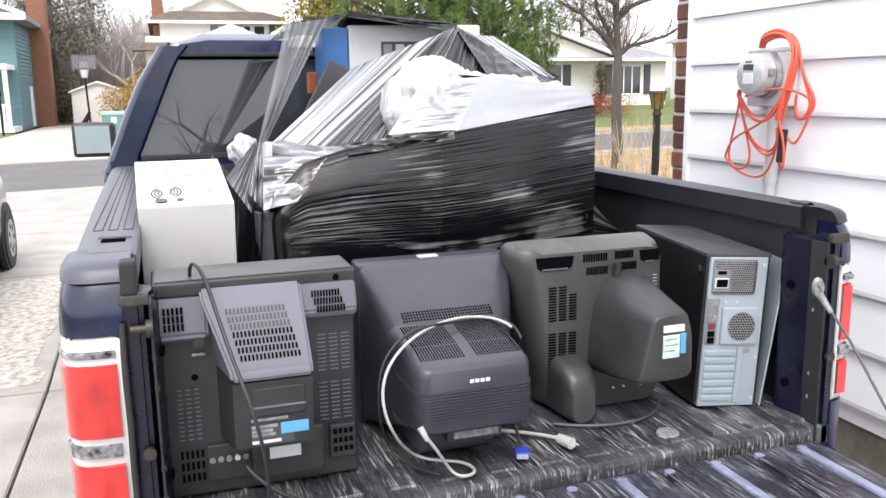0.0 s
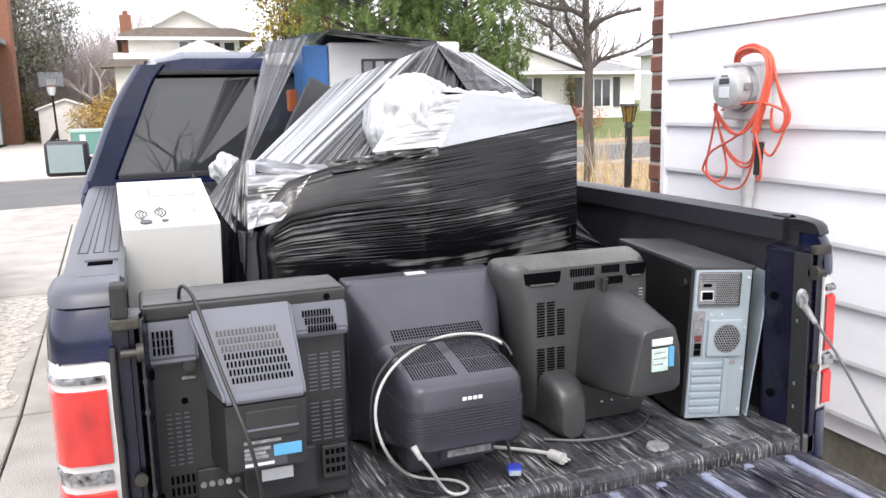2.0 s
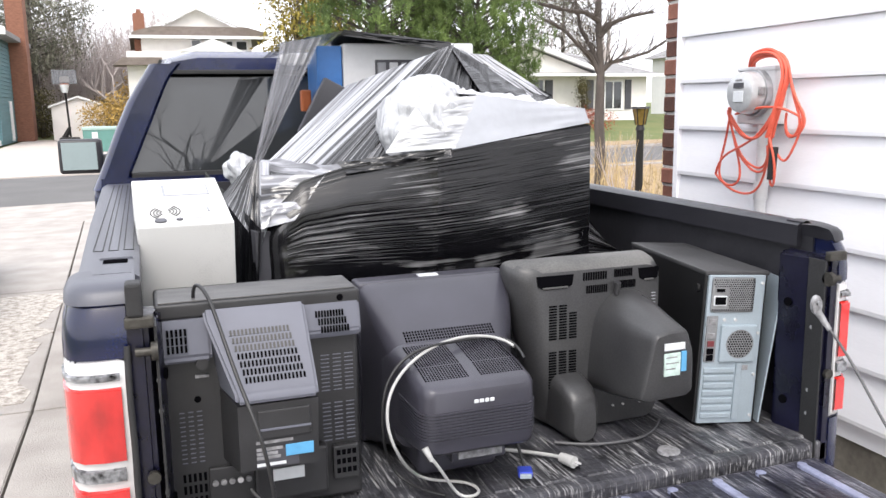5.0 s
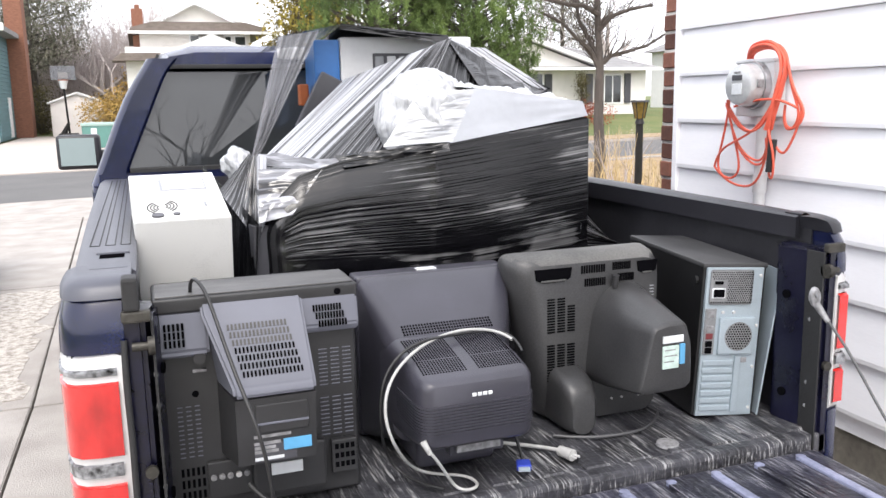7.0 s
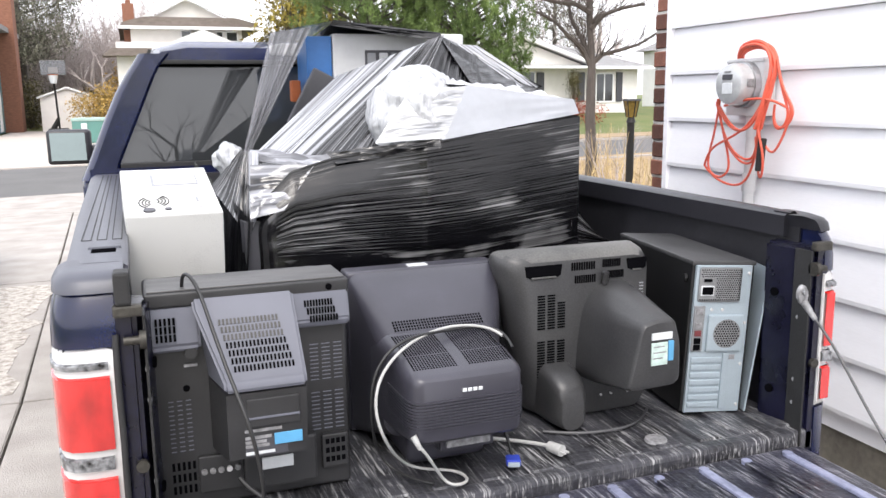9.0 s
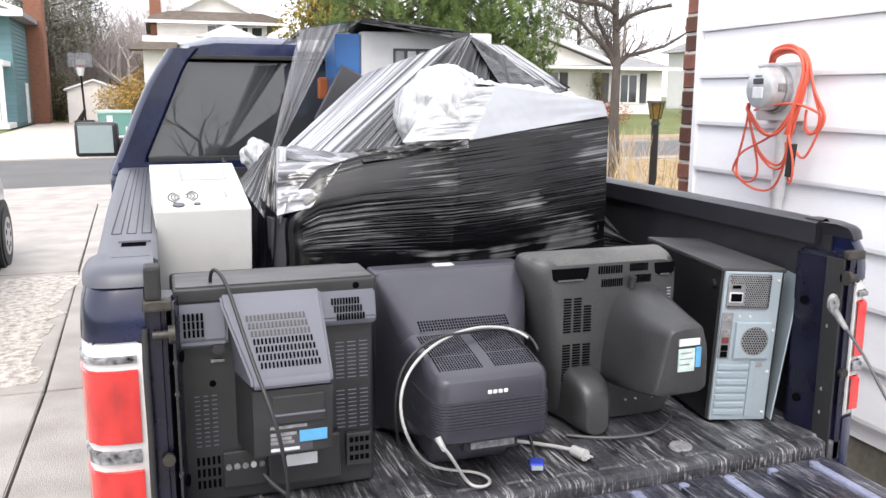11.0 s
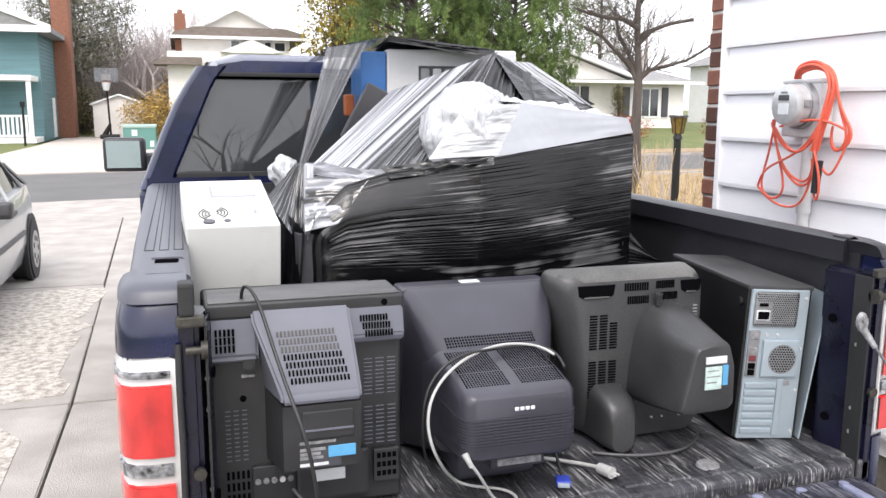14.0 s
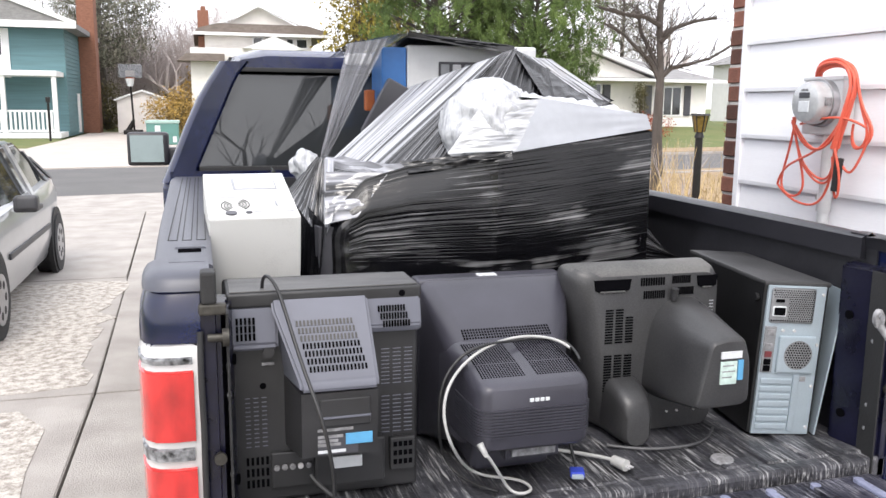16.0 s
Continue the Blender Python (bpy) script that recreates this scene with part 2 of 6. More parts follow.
M = dict(
    paint=mat("navy_car_paint", (0.005, 0.010, 0.056), 0.22, 0.0, 0.3, 5, 0.02, 300, coat=0.3, rvary=0.08),
    jamb=mat("navy_jamb_paint", (0.006, 0.006, 0.022), 0.3, 0.0, 0.3, 14, 0.06, 90, rvary=0.15),
    cap=mat("lit_rail_plastic", (0.075, 0.078, 0.098), 0.38, 0, 0.1, 10, 0.08, 500),
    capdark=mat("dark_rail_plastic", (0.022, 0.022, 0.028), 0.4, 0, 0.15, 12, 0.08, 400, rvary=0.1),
    liner=scratched("scuffed_black_bedliner", (0.016, 0.016, 0.019), (0.46, 0.46, 0.46), 0.42, 0.85),
    linerwall=mat("black_bedliner_wall", (0.024, 0.024, 0.029), 0.45, 0, 0.2, 10, 0.05, 60, rvary=0.12),
    bluescuff=scratched("scuffed_tailgate_liner", (0.009, 0.009, 0.014), (0.40, 0.40, 0.43), 0.38, 0.7),
    ribblue=mat("worn_blue_grey_rib", (0.28, 0.30, 0.42), 0.35, 0.1, 0.2, 20, 0.1, 80),
    chrome=mat("bright_lamp_surround", (0.64, 0.635, 0.635), 0.25, 0.15, 0.06, 9),
    red=mat("red_lamp_lens", (0.66, 0.03, 0.028), 0.14, 0, 0.3, 16, 0.05, 20, (1, 1, 0.5), coat=0.6, fac=(0.3, 0.62)),
    clear=mat("clear_lamp_lens", (0.40, 0.41, 0.43), 0.1, 0.3, 0.6, 55, 0.3, 60),
    darkmetal=mat("dirty_dark_metal", (0.09, 0.085, 0.075), 0.5, 0.7, 0.25, 40, 0.1, 150),
    rubber=mat("black_rubber", (0.018, 0.018, 0.019), 0.65, 0, 0.15, 30, 0.1, 200),
    tyre=mat("tyre_rubber", (0.022, 0.022, 0.024), 0.75, 0, 0.15, 30, 0.15, 120),
    alloy=mat("alloy_wheel", (0.42, 0.42, 0.44), 0.35, 0.8, 0.1, 20),
    winglass=glass("tinted_cab_glass", (0.06, 0.065, 0.07), 0.01, 0.55),
    paleglass=glass("clear_backboard", (0.62, 0.64, 0.68), 0.1, 0.10),
    cabin=mat("dark_cabin_trim", (0.03, 0.031, 0.034), 0.7, 0, 0.15, 10),
    seat=mat("grey_seat_cloth", (0.16, 0.17, 0.18), 0.85, 0, 0.12, 20, 0.1, 300),
    mirrorglass=mat("mirror_glass", (0.21, 0.25, 0.245), 0.05, 1.0, 0.02, 3),
    tvgrey=mat("grey_tv_plastic", (0.125, 0.13, 0.16), 0.5, 0, 0.08, 8, 0.06, 700, rvary=0.08),
    tvblack=mat("black_tv_plastic", (0.031, 0.031, 0.033), 0.42, 0, 0.25, 9, 0.06, 700, rvary=0.1),
    tvdusty=mat("dusty_black_tv_plastic", (0.052, 0.052, 0.053), 0.40, 0, 0.35, 4, 0.04, 260, rvary=0.12, color2=(0.021, 0.021, 0.023), fac=(0.36, 0.66)),
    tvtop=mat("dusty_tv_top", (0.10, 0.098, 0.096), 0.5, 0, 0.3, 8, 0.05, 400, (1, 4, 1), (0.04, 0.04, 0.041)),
    # Black for the shade in slots and recesses, drawn as flat faces.
    slot=mat("dark_slot", (0.004, 0.004, 0.005), 0.95, 0, 0.1, spec=0.0),
    slotpale=mat("pale_slot", (0.30, 0.31, 0.33), 0.6, 0, 0.1),
    tvflatgrey=mat("light_grey_flat_faces", (0.125, 0.123, 0.118), 0.6, 0, 0.3, 6, 0.05, 200, color2=(0.055, 0.055, 0.055)),
    portred=mat("dull_red_port", (0.16, 0.03, 0.035), 0.5, 0, 0.1),
    slotlit=mat("slot_light_behind", (0.075, 0.073, 0.07), 0.8, 0, 0.15, 40),
    monitor=mat("charcoal_monitor_plastic", (0.050, 0.049, 0.064), 0.33, 0, 0.2, 5, 0.06, 800, rvary=0.10),
    pcmetal=mat("zinc_pc_panel", (0.40, 0.47, 0.52), 0.38, 0.35, 0.08, 10, 0.03, 300, rvary=0.08),
    pcmetal2=mat("grey_perforated_metal", (0.27, 0.275, 0.285), 0.5, 0.35, 0.15, 40, 0.1, 300),
    pcblack=mat("black_pc_case", (0.012, 0.012, 0.013), 0.4, 0.1, 0.2, 9, 0.04, 500, rvary=0.1),
    pctop=mat("lighter_black_pc_top", (0.05, 0.05, 0.052), 0.5, 0.0, 0.25, 9, 0.04, 500, rvary=0.1),
    whitecase=mat("scuffed_beige_white_case", (0.62, 0.62, 0.60), 0.5, 0.1, 0.06, 7, 0.02, 300, color2=(0.47, 0.47, 0.455), fac=(0.3, 0.5)),
    sticker=mat("pale_sticker", (0.62, 0.64, 0.66), 0.5, 0, 0.05, 30),
    stickgreen=mat("green_white_sticker", (0.55, 0.68, 0.63), 0.5, 0, 0.12, 60),
    stickblue=mat("blue_sticker", (0.10, 0.34, 0.58), 0.45, 0, 0.06, 30),
    stickgrey=mat("grey_sticker", (0.30, 0.30, 0.31), 0.5, 0, 0.3, 90),
    cablewhite=mat("grey_white_cable", (0.44, 0.44, 0.43), 0.5, 0, 0.08, 20),
    cableblack=mat("black_cable", (0.02, 0.02, 0.021), 0.45, 0, 0.1, 20),
    cablegrey=mat("dark_grey_cable", (0.085, 0.085, 0.09), 0.45, 0, 0.1, 20),
    vga=mat("blue_plug", (0.03, 0.06, 0.45), 0.5, 0, 0.1, 20),
    siding=mat("white_siding", (0.84, 0.84, 0.87), 0.5, 0, 0.03, 2, 0.05, 30, (1, 1, 6)),
    brick=mat("red_brown_brick", (0.19, 0.075, 0.05), 0.85, 0, 0.2, 12, 0.3, 90, random_obj=0.55),
    mortar=mat("pale_mortar", (0.62, 0.60, 0.57), 0.9, 0, 0.08, 30, 0.3, 90),
    foundation=mat("parged_foundation", (0.17, 0.155, 0.13), 0.9, 0, 0.2, 5, 0.4, 40),
    meterbox=mat("grey_white_meter_box", (0.60, 0.60, 0.61), 0.45, 0.1, 0.06, 12),
    meterring=mat("meter_ring_metal", (0.48, 0.48, 0.49), 0.3, 0.8, 0.1, 20),
    meterglass=mat("meter_face", (0.50, 0.51, 0.52), 0.15, 0.1, 0.1, 20, coat=0.8),
    orange=mat("orange_extension_cord", (0.72, 0.12, 0.07), 0.45, 0, 0.08, 20),
    concrete=mat("driveway_concrete", (0.40, 0.372, 0.345), 0.88, 0, 0.1, 2.6, 0.6, 120, color2=(0.27, 0.248, 0.226), fac=(0.34, 0.62)),
    aggregate=mat("worn_exposed_aggregate", (0.52, 0.485, 0.44), 0.92, 0, 0, 17, 0.9, 60, (1, 1, 1), (0.24, 0.21, 0.18), fac=(0.38, 0.58)),
    asphalt=mat("road_asphalt", (0.125, 0.122, 0.12), 0.9, 0, 0.12, 0.8, 0.2, 60),
    pale=mat("pale_far_driveway", (0.47, 0.42, 0.38), 0.9, 0, 0.07, 1.2, 0.1, 30),
    grass=mat("autumn_lawn", (0.15, 0.15, 0.055), 0.95, 0, 0, 0.5, 0.5, 14, color2=(0.075, 0.115, 0.025)),
    soil=mat("dry_straw_bed", (0.38, 0.28, 0.16), 0.95, 0, 0, 2.5, 0.6, 22, color2=(0.20, 0.14, 0.085)),
    teal=mat("teal_siding", (0.11, 0.215, 0.235), 0.65, 0, 0.1, 1.5, 0.3, 3, (0.2, 0.2, 5)),
    whitetrim=mat("white_trim", (0.80, 0.80, 0.80), 0.5, 0, 0.04, 3),
    cream=mat("cream_stucco", (0.80, 0.775, 0.74), 0.8, 0, 0.05, 2, 0.1, 30),
    shingle=mat("brown_grey_shingle", (0.21, 0.175, 0.155), 0.9, 0, 0.15, 3, 0.4, 12, (1, 1, 3)),
    greyshingle=mat("grey_shingle", (0.27, 0.265, 0.265), 0.9, 0, 0.15, 3, 0.4, 12, (1, 1, 3)),
    housebrick=mat("house_brick", (0.26, 0.115, 0.072), 0.85, 0, 0.15, 6, 0.4, 9, (1, 1, 3)),
    pane=mat("dark_window_pane", (0.06, 0.065, 0.07), 0.08, 0, 0.4, 1.5, spec=0.8),
    paleshed=mat("pale_shed_panel", (0.74, 0.70, 0.67), 0.7, 0, 0.06, 2),
    greenbox=mat("green_transformer_box", (0.10, 0.24, 0.21), 0.5, 0, 0.06, 3),
    greenboxtop=mat("pale_green_box_lid", (0.33, 0.46, 0.42), 0.5, 0, 0.06, 3),
    darkiron=mat("dark_iron", (0.022, 0.02, 0.02), 0.5, 0.5, 0.2, 20),
    amber=mat("amber_lamp_glass", (0.20, 0.13, 0.035), 0.25, 0, 0.25, 14),
    bark=mat("grey_brown_bark", (0.095, 0.080, 0.072), 0.95, 0, 0.2, 9, 0.6, 30, (1, 1, 0.3)),
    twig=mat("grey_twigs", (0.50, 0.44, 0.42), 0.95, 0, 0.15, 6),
    pine=mat("pine_needles", (0.165, 0.235, 0.06), 0.8, 0, 0.3, 0.9, island=0.35, color2=(0.06, 0.10, 0.03)),
    spruce=mat("dark_spruce_needles", (0.22, 0.21, 0.155), 0.85, 0, 0.3, 0.8, island=0.4, color2=(0.10, 0.105, 0.075)),
    yellow=mat("yellow_autumn_leaves", (0.34, 0.27, 0.05), 0.85, 0, 0.3, 1.2, island=0.4),
    goldshrub=mat("golden_shrub_leaves", (0.52, 0.34, 0.10), 0.85, 0, 0.3, 1.2, island=0.4),
    redshrub=mat("red_shrub_leaves", (0.36, 0.075, 0.04), 0.85, 0, 0.3, 1.2, island=0.4),
    olive=mat("olive_hedge_leaves", (0.14, 0.12, 0.045), 0.85, 0, 0.3, 1.2, island=0.4),
    straw=mat("dry_straw_stems", (0.50, 0.38, 0.20), 0.9, 0, 0.2, 5, island=0.4),
    silver=mat("silver_car_paint", (0.42, 0.43, 0.45), 0.3, 0.55, 0.04, 5, coat=0.7),
    carglass=mat("dark_car_glass", (0.035, 0.04, 0.045), 0.04, 0.0, 0.2, 3, spec=0.9),
    carplastic=mat("dark_car_plastic", (0.06, 0.06, 0.065), 0.5, 0, 0.1, 12),
    # Pale streaks in these two are mostly sky glints put into the colour.
    film=film_mat("black_stretch_film", (0.003, 0.003, 0.004), (0.11, 0.11, 0.115), 5, 0.18, 1.0, (0.4, 24, 1), 0.5, (0.48, 0.72), 0.12),
    frontfilm=film_mat("black_film_painted_glints", (0.003, 0.003, 0.004), (0.38, 0.38, 0.39), 9, 0.15, 1.0, (0.22, 26, 1), 0.16, (0.48, 0.70), 0.20),
    filmsmooth=mat("smooth_black_film", (0.010, 0.010, 0.012), 0.2, 0, 0.3, 9, 0.12, 30, spec=0.9, rvary=0.06),
    # Pale blue-grey tone paints in the sky's reflection on the taut film.
    filmsheen=film_mat("taut_film_painted_sheen", (0.010, 0.010, 0.012), (0.44, 0.45, 0.49), 4.5, 0.12, 1.0, (0.3, 10, 1), 0.4, (0.38, 0.60), 0.08),
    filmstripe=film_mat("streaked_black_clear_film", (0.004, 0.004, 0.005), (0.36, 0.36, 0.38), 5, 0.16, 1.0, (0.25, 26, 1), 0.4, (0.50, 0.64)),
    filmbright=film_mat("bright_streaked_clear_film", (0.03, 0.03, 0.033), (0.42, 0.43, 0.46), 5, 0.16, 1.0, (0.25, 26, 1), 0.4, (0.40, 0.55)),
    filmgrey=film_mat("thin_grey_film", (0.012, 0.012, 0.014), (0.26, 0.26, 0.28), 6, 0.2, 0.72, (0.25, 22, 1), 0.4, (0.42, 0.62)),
    bag=film_mat("white_plastic_bag", (0.30, 0.31, 0.33), (0.52, 0.53, 0.55), 9, 0.25, 1.0, (1, 6, 1), 0.3, (0.36, 0.55)),
    bagplain=mat("thin_white_plastic", (0.48, 0.49, 0.51), 0.22, 0, 0, 12, 0.6, 34, (2.2, 2.2, 0.7), color2=(0.28, 0.29, 0.31), fac=(0.36, 0.52)),
    foam=mat("pale_blue_white_sheet", (0.37, 0.385, 0.42), 0.35, 0, 0.06, 6, 0.05, 40),
    boxwhite=mat("white_machine_casing", (0.62, 0.63, 0.65), 0.45, 0, 0.05, 8),
    boxblue=mat("blue_machine_panel", (0.03, 0.14, 0.40), 0.4, 0, 0.08, 8),
    boxdark=mat("dark_grey_machine_panel", (0.06, 0.06, 0.07), 0.45, 0, 0.1, 8),
    orangepart=mat("orange_machine_part", (0.36, 0.085, 0.015), 0.5, 0, 0.1, 8),
)


# ---- building helpers ----
def thing(name, m, label, category, group="", kind=""):
    ob = new(name)
    ob.empty_display_size = 0.05
    ob.matrix_world = m
    return tagged(ob, label, category, group, kind)


def part(name, bm, material, parent=None, label="", smooth=False):
    me = bpy.data.meshes.new(name)
    if isinstance(bm, tuple):
        me.from_pydata(*bm)
    else:
        bm.to_mesh(me)
        bm.free()
    me.materials.append(M[material])
    if smooth:
        for p in me.polygons:
            p.use_smooth = True
        me.set_sharp_from_angle(angle=radians(38))
    ob = new(name, me)
    ob.parent = parent
    return tagged(ob, label)


def box(*spans, bevel=0.0, bm=None, seg=2, m=None):
    """A box from x0, x1, y0, y1, z0, z1 with bevelled edges."""
    x0, x1, y0, y1, z0, z1 = spans
    own = bmesh.new()
    bmesh.ops.create_cube(own, size=1)
    for v in own.verts:
        v.co = Vector(((x0 + x1) / 2 + v.co.x * (x1 - x0), (y0 + y1) / 2 + v.co.y * (y1 - y0), (z0 + z1) / 2 + v.co.z * (z1 - z0)))
    if bevel:
        bmesh.ops.bevel(own, geom=own.edges[:], offset=bevel, segments=seg, affect="EDGES", profile=0.6)
    if m is not None:
        own.transform(m)
    if bm is None:
        return own
    return merge(bm, own)


def merge(bm, own):
    me = bpy.data.meshes.new("tmp")
    own.to_mesh(me)
    own.free()
    bm.from_mesh(me)
    bpy.data.meshes.remove(me)
    return bm


def cyl(p0, p1, r0, r1=None, sides=14, bm=None, caps=True):
    p0, p1 = Vector(p0), Vector(p1)
    own = bmesh.new()
    d = p1 - p0
    bmesh.ops.create_cone(own, cap_ends=caps, segments=sides, radius1=r0, radius2=r0 if r1 is None else r1, depth=d.length)
    own.transform(Matrix.Translation((p0 + p1) / 2) @ d.to_track_quat("Z", "Y").to_matrix().to_4x4())
    return own if bm is None else merge(bm, own)


def prism(outline, axis, a, b, bevel=0.0):
    """An outline of (u, v) pushed along an axis from a to b. x: (y, z); y: (x, z); z: (x, y)."""
    bm = bmesh.new()
    put = {"x": lambda u, v, w: (w, u, v), "y": lambda u, v, w: (u, w, v), "z": lambda u, v, w: (u, v, w)}[axis]
    lo = [bm.verts.new(put(u, v, a)) for u, v in outline]
    hi = [bm.verts.new(put(u, v, b)) for u, v in outline]
    bm.faces.new(lo), bm.faces.new(hi)
    for i in range(len(lo)):
        j = (i + 1) % len(lo)
        bm.faces.new((lo[i], lo[j], hi[j], hi[i]))
    bmesh.ops.recalc_face_normals(bm, faces=bm.faces[:])
    if bevel:
        bmesh.ops.bevel(bm, geom=bm.edges[:], offset=bevel, segments=2, affect="EDGES")
    return bm


def loft(rings, caps=True):
    bm = bmesh.new()
    vs = [[bm.verts.new(p) for p in r] for r in rings]
    for a, b in zip(vs, vs[1:]):
        for i in range(len(a)):
            j = (i + 1) % len(a)
            bm.faces.new((a[i], a[j], b[j], b[i]))
    if caps:
        bm.faces.new(vs[0]), bm.faces.new(vs[-1])
    bmesh.ops.recalc_face_normals(bm, faces=bm.faces[:])
    return bm


def rrect(cx, cz, w, h, r, n=4):
    """A rounded rectangle's outline."""
    pts = []
    for k, (sx, sz) in enumerate(((1, -1), (1, 1), (-1, 1), (-1, -1))):
        for i in range(n + 1):
            a = radians(-90 + 90 * k + 90 * i / n)
            pts.append((cx + sx * (w / 2 - r) + r * math.cos(a), cz + sz * (h / 2 - r) + r * math.sin(a)))
    return pts


def tube(name, points, r, material, parent=None, label="", res=3, cyclic=False):
    """A round cable along points, as a mesh."""
    cu = bpy.data.curves.new(name, "CURVE")
    cu.dimensions, cu.bevel_depth, cu.bevel_resolution, cu.resolution_u = "3D", r, res, 8
    sp = cu.splines.new("NURBS")
    sp.points.add(len(points) - 1)
    for p, c in zip(sp.points, points):
        p.co = (*c, 1)
    sp.use_endpoint_u, sp.order_u, sp.use_cyclic_u = True, 4, cyclic
    tmp = bpy.data.objects.new("tmp", cu)
    me = bpy.data.meshes.new_from_object(tmp)
    bpy.data.objects.remove(tmp)
    me.materials.append(M[material])
    for p in me.polygons:
        p.use_smooth = True
    me.name = name
    ob = new(name, me)
    ob.parent = parent
    return tagged(ob, label)


def sheet(corners, nu, nv, wrinkle=0.0, freq=(2, 14), seed=0.0, sag=0.0, edge=0.0):
    """A pulled sheet over four corners (a, b along u; d, c opposite), with ridges that run along u. Carries UVs."""
    a, b, c, d = (Vector(p) for p in corners)
    nrm = (b - a).cross(d - a).normalized()
    bm = bmesh.new()
    uvl = bm.loops.layers.uv.new("UVMap")
    grid, uvs = [], {}
    for j in range(nv + 1):
        row = []
        for i in range(nu + 1):
            u, v = i / nu, j / nv
            p = (a * (1 - u) + b * u) * (1 - v) + (d * (1 - u) + c * u) * v
            inside = min(1.0, 6 * min(u, 1 - u) + edge) * min(1.0, 6 * min(v, 1 - v) + edge)
            w = noise.noise((u * freq[0] + seed, v * freq[1], seed * 3.1)) + 0.5 * noise.noise((u * freq[0] * 2 + seed, v * freq[1] * 2.3, seed))
            p = p + nrm * (wrinkle * w * inside - sag * 4 * u * (1 - u) * (0.3 + v * (1 - v) * 2))
            vert = bm.verts.new(p)
            uvs[vert] = (v * (d - a).length, u * (b - a).length + seed) if freq[0] > freq[1] else (u * (b - a).length, v * (d - a).length + seed)
            row.append(vert)
        grid.append(row)
    for j in range(nv):
        for i in range(nu):
            f = bm.faces.new((grid[j][i], grid[j][i + 1], grid[j + 1][i + 1], grid[j + 1][i]))
            for lp in f.loops:
                lp[uvl].uv = uvs[lp.vert]
    return bm


def setting(name, bm, material, label, category, smooth=False):
    return tagged(part(name, bm, material, None, label, smooth), label, category, "", "structure")


I = Matrix.Identity(4)


# ---- ground, drive, road ----
def road_mid(x):
    return 19.2 + 0.175 * (x + 3)


def smooth01(v):
    v = max(0.0, min(1.0, v))
    return v * v * (3 - 2 * v)


def height(x, y):
    d = y - road_mid(x) - 3.8
    return 0.85 * smooth01(d / 13) * smooth01((x - 6) / 8)


def ground_sheet():
    xs = sorted({*range(-40, 60, 2), *(-400, -200, -100, -60, 80, 120, 200, 400)})
    ys = sorted({*range(-20, 70, 2), *(-300, -100, -50, 90, 130, 200, 400, 800)})
    verts = []
    for y in ys:
        for x in xs:
            d = y - road_mid(x)
            z = height(x, y) - 0.03 + 0.02 * noise.noise((x * 0.3, y * 0.3, 0)) - (0.12 if abs(d) < 5.5 else 0.0) - (0.1 if -14 < x < 4 and y < 15 else 0)
            z -= 0.1 if (-7.5 < x < 1 and 22 < y < 52) else 0
            verts.append((x, y, z))
    n = len(xs)
    faces = [(j * n + i, j * n + i + 1, (j + 1) * n + i + 1, (j + 1) * n + i) for j in range(len(ys) - 1) for i in range(n - 1)]
    return verts, [], faces


setting("ground", ground_sheet(), "grass", "patchy green and brown autumn lawn", "lawn", True)
drive = thing("driveway", I, "pale worn concrete driveway with expansion joints", "driveway", kind="structure")


def slab(outline, material, name="slab"):
    return part(name, prism(outline, "z", -0.12, 0.0, 0.006), material, drive)


slab([(-1.47, -9), (1.55, -9), (1.75, 3.55), (-1.452, 3.55)], "concrete")
slab([(-1.452, 3.565), (1.75, 3.565), (2.2, 12.75), (-1.68, 12.43)], "concrete")
slab([(-7.5, -9), (-1.485, -9), (-1.467, 3.55), (-7.5, 3.60)], "concrete")
slab([(-7.5, 3.615), (-1.467, 3.565), (-1.55, 7.1), (-7.5, 7.0)], "concrete")
slab([(-7.5, 7.015), (-1.563, 7.115), (-1.695, 12.43), (-7.5, 11.9)], "concrete")
slab([(-8.2, 11.9), (-1.69, 12.45), (2.6, 12.8), (3.2, 16.4), (-8.6, 14.1)], "concrete")


def worn_patch(x0, x1, y0, y1, seed):
    """Where the cement skin has worn off and the stones show: a low sheet with a ragged edge."""
    out, n = [], 90
    for k in range(n):
        a = 2 * math.pi * k / n
        c, d = math.cos(a), math.sin(a)
        f = 1 / max(abs(c), abs(d)) * (0.97 + 0.05 * noise.noise((c * 6, d * 6, seed)) + 0.03 * noise.noise((c * 22, d * 22, seed)))
        out.append(((x0 + x1) / 2 + c * f * (x1 - x0) / 2, (y0 + y1) / 2 + d * f * (y1 - y0) / 2))
    return part("worn_patch", prism(out, "z", -0.02, 0.004), "aggregate", drive, "worn patch of bare pale stones")


worn_patch(-7.3, -1.50, 3.66, 6.98, 2.0)
worn_patch(-7.3, -1.48, -6.0, 3.45, 5.0)
setting("road", prism([(-90, road_mid(-90) - 3.75), (90, road_mid(90) - 3.75), (90, road_mid(90) + 3.75), (-90, road_mid(-90) + 3.75)], "z", -0.2, -0.035), "asphalt", "grey asphalt residential street", "road")
for side, x0, x1 in ((-1, -90, -8.7), (-1, 3.3, 90), (1, -90, -7.6), (1, 1.2, 90)):
    c = side * 3.85
    setting("kerb", prism([(x0, road_mid(x0) + c - 0.09), (x1, road_mid(x1) + c - 0.09), (x1, road_mid(x1) + c + 0.09), (x0, road_mid(x0) + c + 0.09)], "z", -0.2, 0.06, 0.02), "concrete", "pale concrete street kerb", "kerb")
